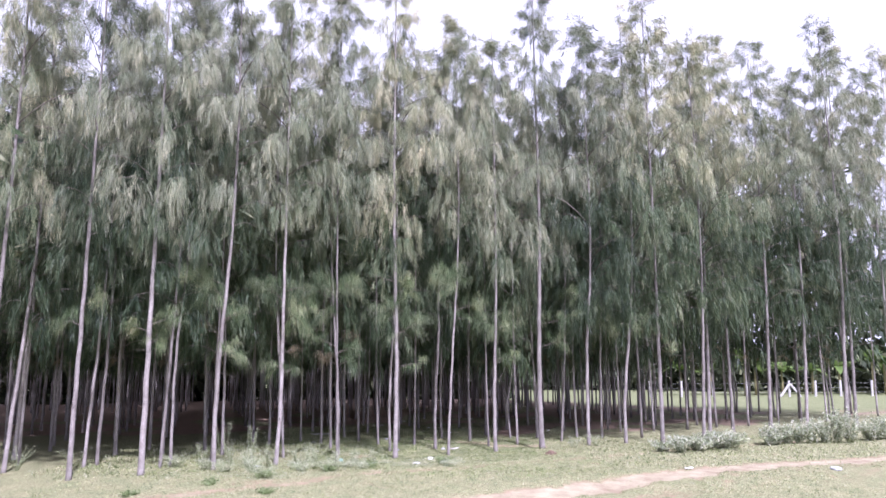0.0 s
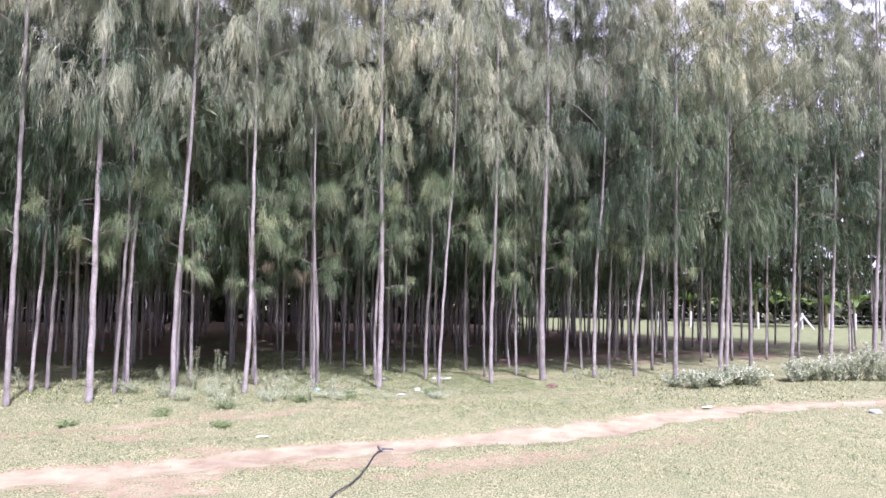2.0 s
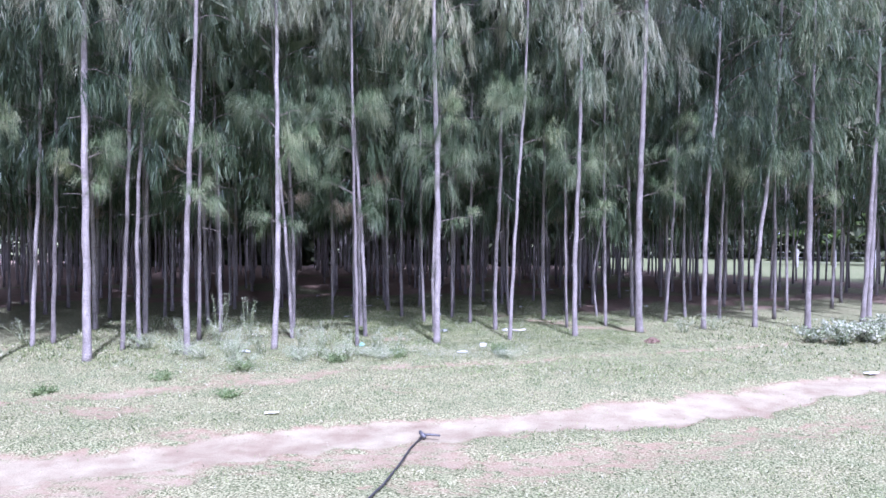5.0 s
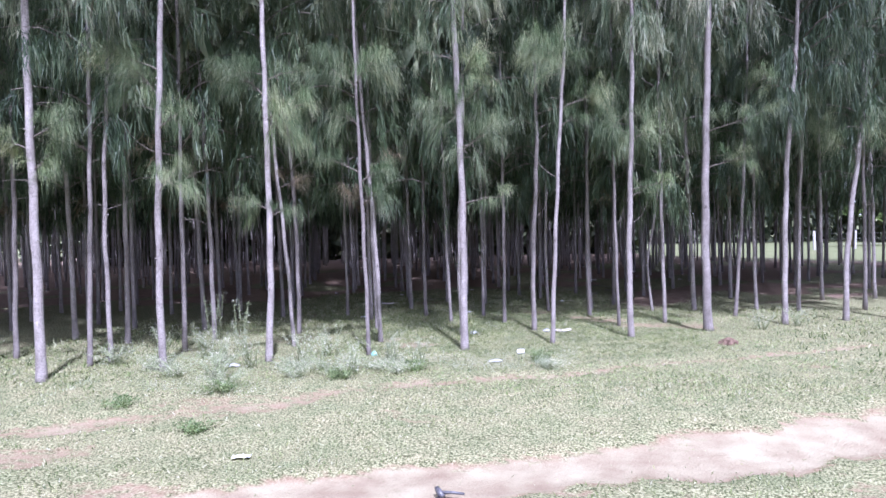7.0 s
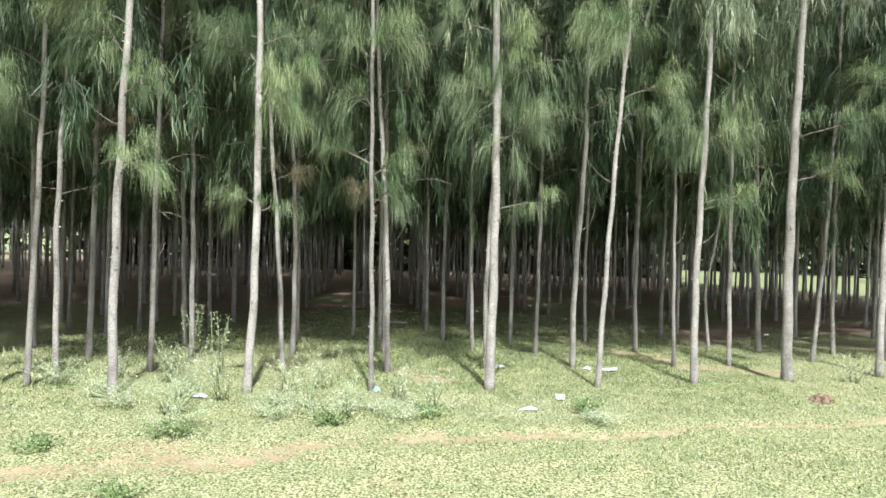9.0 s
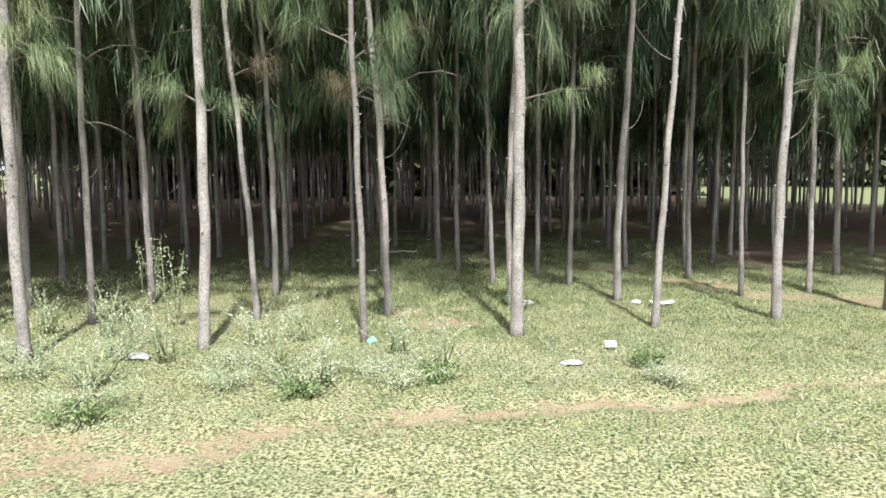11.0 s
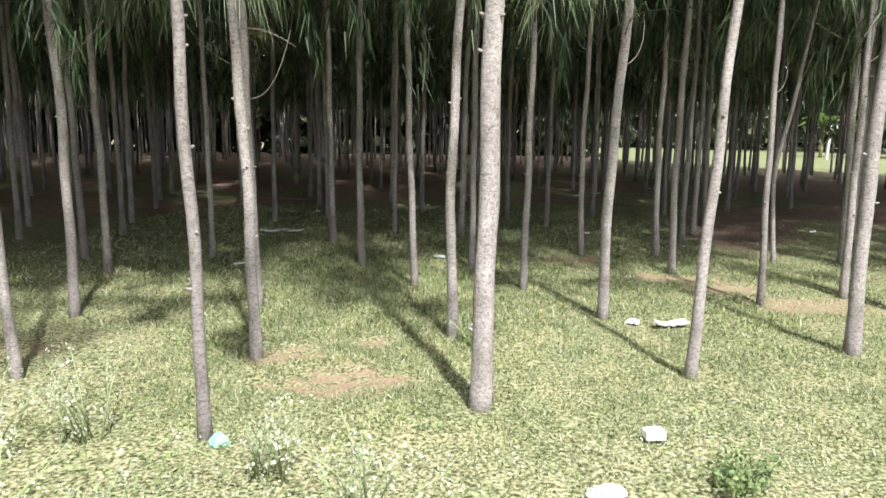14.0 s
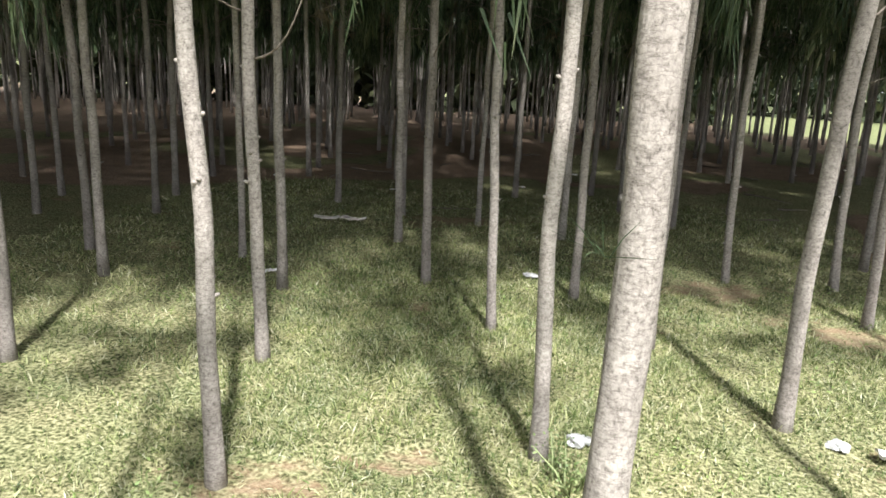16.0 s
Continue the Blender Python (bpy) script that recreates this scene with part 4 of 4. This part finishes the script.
bmesh.ops.scale(bm, vec=(0.15, 0.15, 1.3), verts=bm.verts)
bmesh.ops.bevel(bm, geom=bm.edges[:], offset=0.015, segments=1, affect="EDGES")
post_me = bpy.data.meshes.new("post")
bm.to_mesh(post_me)
bm.free()
post_me.materials.append(CONCRETE)
for k, x in enumerate(fx):
    o = part("post", post_me, fence, at=(x, FENCE_Y, FENCE_Z + 0.6))
    o.rotation_euler = (0, radians(rng.uniform(-3, 3)), 0)
for sx in (-0.7, 0.7):
    o = part("brace", post_me, fence, at=(27.3 + sx * 0.6, FENCE_Y - 0.15, FENCE_Z + 0.5))
    o.rotation_euler = (0, radians(-38 * sx / 0.7), 0)
for hz in (0.35, 0.7, 1.05):
    pts = [(x, FENCE_Y - 0.09, FENCE_Z + hz) for x in fx]
    part("wire", mesh("wire", *tube(pts, np.full(len(pts), 0.006), 4), WIRE), fence)
tagged(fence, "fence of pale concrete posts and wires", "fence")


def banana(x, y, tall):
    root = new("banana_plant")
    root.location = (x, y, ground_z(x, y))
    part("stem", mesh("stem", *tube([(0, 0, -0.05), (0.03, 0, tall * 0.3), (0.05, 0.02, tall * 0.6)], (0.13, 0.11, 0.07), 8), STEM, True), root)
    for k in range(9):
        a = k * 2.4 + rng.normal(0, 0.3)
        o = np.array((math.cos(a), math.sin(a), 0))
        sd = np.array((-math.sin(a), math.cos(a), 0))
        L = rng.uniform(1.3, 2.0) * tall / 3
        el = rng.uniform(0.5, 1.25)
        vs, fs = [], []
        for q in range(9):
            s = q / 8
            c = np.array((0.05, 0.02, tall * 0.58)) + o * L * s * math.cos(el) * (1 + 0.4 * s) + UP * (L * s * math.sin(el) - 0.75 * L * s * s * (1.3 - el * 0.5))
            w = 0.30 * tall / 3 * math.sin(math.pi * min(1, 0.08 + s * 0.9)) ** 0.7
            vs += [c - sd * w + UP * 0.12 * w, c, c + sd * w + UP * 0.12 * w]
            if q:
                i = q * 3
                fs += [(i - 3, i - 2, i + 1), (i - 3, i + 1, i), (i - 2, i - 1, i + 2), (i - 2, i + 2, i + 1)]
        part("leaf", mesh("leaf", np.array(vs), np.array(fs), BANANA), root)
    return tagged(root, "banana plant with broad yellow-green arching leaves", "banana plant", "banana plants behind the fence")


for x, y, tall in [(19.6, 61.0, 3.4), (22.4, 61.5, 3.2), (24.7, 60.2, 4.6), (26.0, 61.2, 4.2), (28.6, 62.0, 3.4), (31.0, 61.6, 3.2), (33.2, 61.4, 3.6), (35.4, 60.3, 4.6), (36.8, 61.0, 4.3), (39.5, 61.2, 4.0)]:
    banana(x, y, tall)

# ---- things lying on the ground ----


def lying(name, me, x, y, lift, label, category, turn=0.0, group=""):
    o = new(name, me)
    o.location, o.rotation_euler = (x, y, ground_z(x, y) + lift), (0, 0, radians(turn))
    return tagged(o, label, category, group)


hose = new("black_hose")
hose.location = (0, 0, 0)
hp = [(-0.62, 11.95), (-0.66, 11.5), (-0.67, 11.0), (-0.70, 10.5), (-0.76, 10.1), (-0.86, 9.8), (-0.90, 9.4), (-0.98, 8.9), (-1.02, 8.4)]
pts = np.array([(x, y, ground_z(x, y) + 0.03) for x, y in hp])
part("hose", mesh("hose", *tube(pts, np.full(len(pts), 0.0095), 8), RUBBER, True), hose)
e0 = pts[0]
part("collar", mesh("collar", *tube([e0 + (-0.03, 0.04, 0.04), e0 + (0.0, 0.0, 0.02), e0 + (0.03, -0.03, 0.0)], (0.018, 0.026, 0.02), 8), METAL, True), hose)
part("handle", mesh("handle", *tube([e0 + (0, 0, 0.02), e0 + (0.09, 0.0, 0.025), e0 + (0.18, -0.005, 0.02)], (0.016, 0.012, 0.010), 6), METAL, True), hose)
tagged(hose, "black rubber hose with a metal nozzle lying across the footpath", "hose")


def crumpled(name, sx, sy, sz, mat, seed):
    r = np.random.default_rng(seed)
    bm = bmesh.new()
    bmesh.ops.create_icosphere(bm, subdivisions=3, radius=1.0)
    k = r.normal(0, 1, (6, 3)) * 2.6
    for v in bm.verts:
        p = np.array(v.co)
        w = 1 + 0.16 * float(np.sum(np.sin(k @ p + np.arange(6)))) * 0.6 + r.normal(0, 0.05)
        v.co = Vector((p[0] * sx * w, p[1] * sy * w, max(p[2], -0.25) * sz * w))
    me = bpy.data.meshes.new(name)
    bm.to_mesh(me)
    bm.free()
    me.materials.append(mat)
    return me


def slab(name, a, c, h, mat, seed, bend=0.0):
    r = np.random.default_rng(seed)
    bm = bmesh.new()
    bmesh.ops.create_grid(bm, x_segments=8, y_segments=4, size=0.5)
    for v in bm.verts:
        v.co = Vector((v.co.x * a * (1 + r.normal(0, 0.03)), v.co.y * c * (1 + r.normal(0, 0.06)), bend * (v.co.x * a) ** 2 + r.normal(0, 0.004)))
    bm.normal_update()
    g = bmesh.ops.extrude_face_region(bm, geom=bm.faces[:])
    for v in g["geom"]:
        if isinstance(v, bmesh.types.BMVert):
            v.co.z += h
    bmesh.ops.recalc_face_normals(bm, faces=bm.faces[:])
    me = bpy.data.meshes.new(name)
    bm.to_mesh(me)
    bm.free()
    me.materials.append(mat)
    return me


bm = bmesh.new()
bmesh.ops.create_cube(bm, size=1.0)
bmesh.ops.scale(bm, vec=(0.095, 0.065, 0.045), verts=bm.verts)
bmesh.ops.bevel(bm, geom=bm.edges[:], offset=0.004, segments=2, affect="EDGES")
box_me = bpy.data.meshes.new("paper_box")
bm.to_mesh(box_me)
bm.free()
box_me.materials.append(CARD)
lying("paper_box", box_me, -0.37, 16.62, 0.045, "small white card box lying in the grass", "box", 12)
lying("plastic_bag", crumpled("plastic_bag", 0.085, 0.07, 0.018, CLEAR, 1), -0.67, 16.12, 0.02, "crumpled clear plastic bag in the grass", "plastic bag")
lying("turquoise_bag", crumpled("turquoise_bag", 0.042, 0.036, 0.048, TEAL, 2), -2.36, 16.36, 0.02, "crumpled turquoise plastic bag at a trunk's foot", "plastic bag")
lying("white_wrapper", crumpled("white_wrapper", 0.050, 0.036, 0.028, FILM, 3), -0.09, 18.62, 0.02, "crumpled white plastic wrapper", "wrapper")
lying("bark_slab", slab("bark_slab", 0.25, 0.08, 0.014, HUSK, 4, 0.9), 0.17, 18.58, 0.03, "pale weathered strip of bark", "bark", 14)
lying("bark_slab", slab("bark_slab", 0.26, 0.09, 0.015, HUSK, 5, 0.9), -4.05, 22.38, 0.03, "pale weathered strip of bark", "bark", 5)
lying("bark_slab", slab("bark_slab", 0.26, 0.09, 0.015, HUSK, 6, 0.9), -3.76, 22.42, 0.03, "pale weathered strip of bark", "bark", -4)
lying("white_wrapper", crumpled("white_wrapper", 0.065, 0.036, 0.024, FILM, 7), -1.72, 20.9, 0.02, "crumpled white plastic wrapper", "wrapper")
lying("white_wrapper", crumpled("white_wrapper", 0.058, 0.043, 0.032, FILM, 8), -1.25, 18.3, 0.02, "crumpled white plastic wrapper", "wrapper")
lying("paper_sheet", slab("paper_sheet", 0.15, 0.06, 0.003, CARD, 9, 0.1), -2.4, 12.45, 0.025, "torn white paper sheet on the grass", "paper", 10)
lying("paper_sheet", slab("paper_sheet", 0.20, 0.09, 0.003, CARD, 10, 0.1), 4.97, 15.1, 0.03, "torn white paper sheet on the grass", "paper", 30)
lying("white_wrapper", crumpled("white_wrapper", 0.11, 0.08, 0.05, FILM, 11), 7.88, 14.9, 0.03, "crumpled white plastic wrapper", "wrapper")
lying("white_wrapper", crumpled("white_wrapper", 0.11, 0.08, 0.02, CLEAR, 12), -4.05, 15.55, 0.02, "crumpled clear plastic wrapper in the grass", "wrapper")
lying("earth_mound", crumpled("earth_mound", 0.13, 0.10, 0.075, EARTH, 13), 2.48, 17.42, 0.0, "small heap of red-brown earth", "earth heap")

rng = np.random.default_rng(57)
for k in range(16):
    x = rng.uniform(-7, 5)
    y = front_line(x) + rng.uniform(6.0, 16)
    n_p = 5
    ln = rng.uniform(0.25, 0.9)
    a = rng.uniform(0, 6.28)
    pts = np.array([(ln * (q / 4 - 0.5), 0.05 * ln * math.sin(q * 1.7 + k), 0.0) for q in range(n_p)])
    tw = mesh("fallen_stick", *tube(pts, np.linspace(rng.uniform(0.008, 0.016), 0.004, n_p), 6), TWIG, True)
    lying("fallen_stick", tw, x, y, 0.02, "dry brown stick lying on the needle litter", "stick", math.degrees(a), "fallen sticks")
for k in range(12):
    x = rng.uniform(-6, 4)
    y = front_line(x) + rng.uniform(3.5, 12)
    lying("paper_scrap", slab("paper_scrap", rng.uniform(0.06, 0.13), rng.uniform(0.04, 0.08), 0.003, CARD, 100 + k, 0.3), x, y, 0.02, "small white paper scrap on the ground", "paper scrap", rng.uniform(0, 180), "paper scraps")
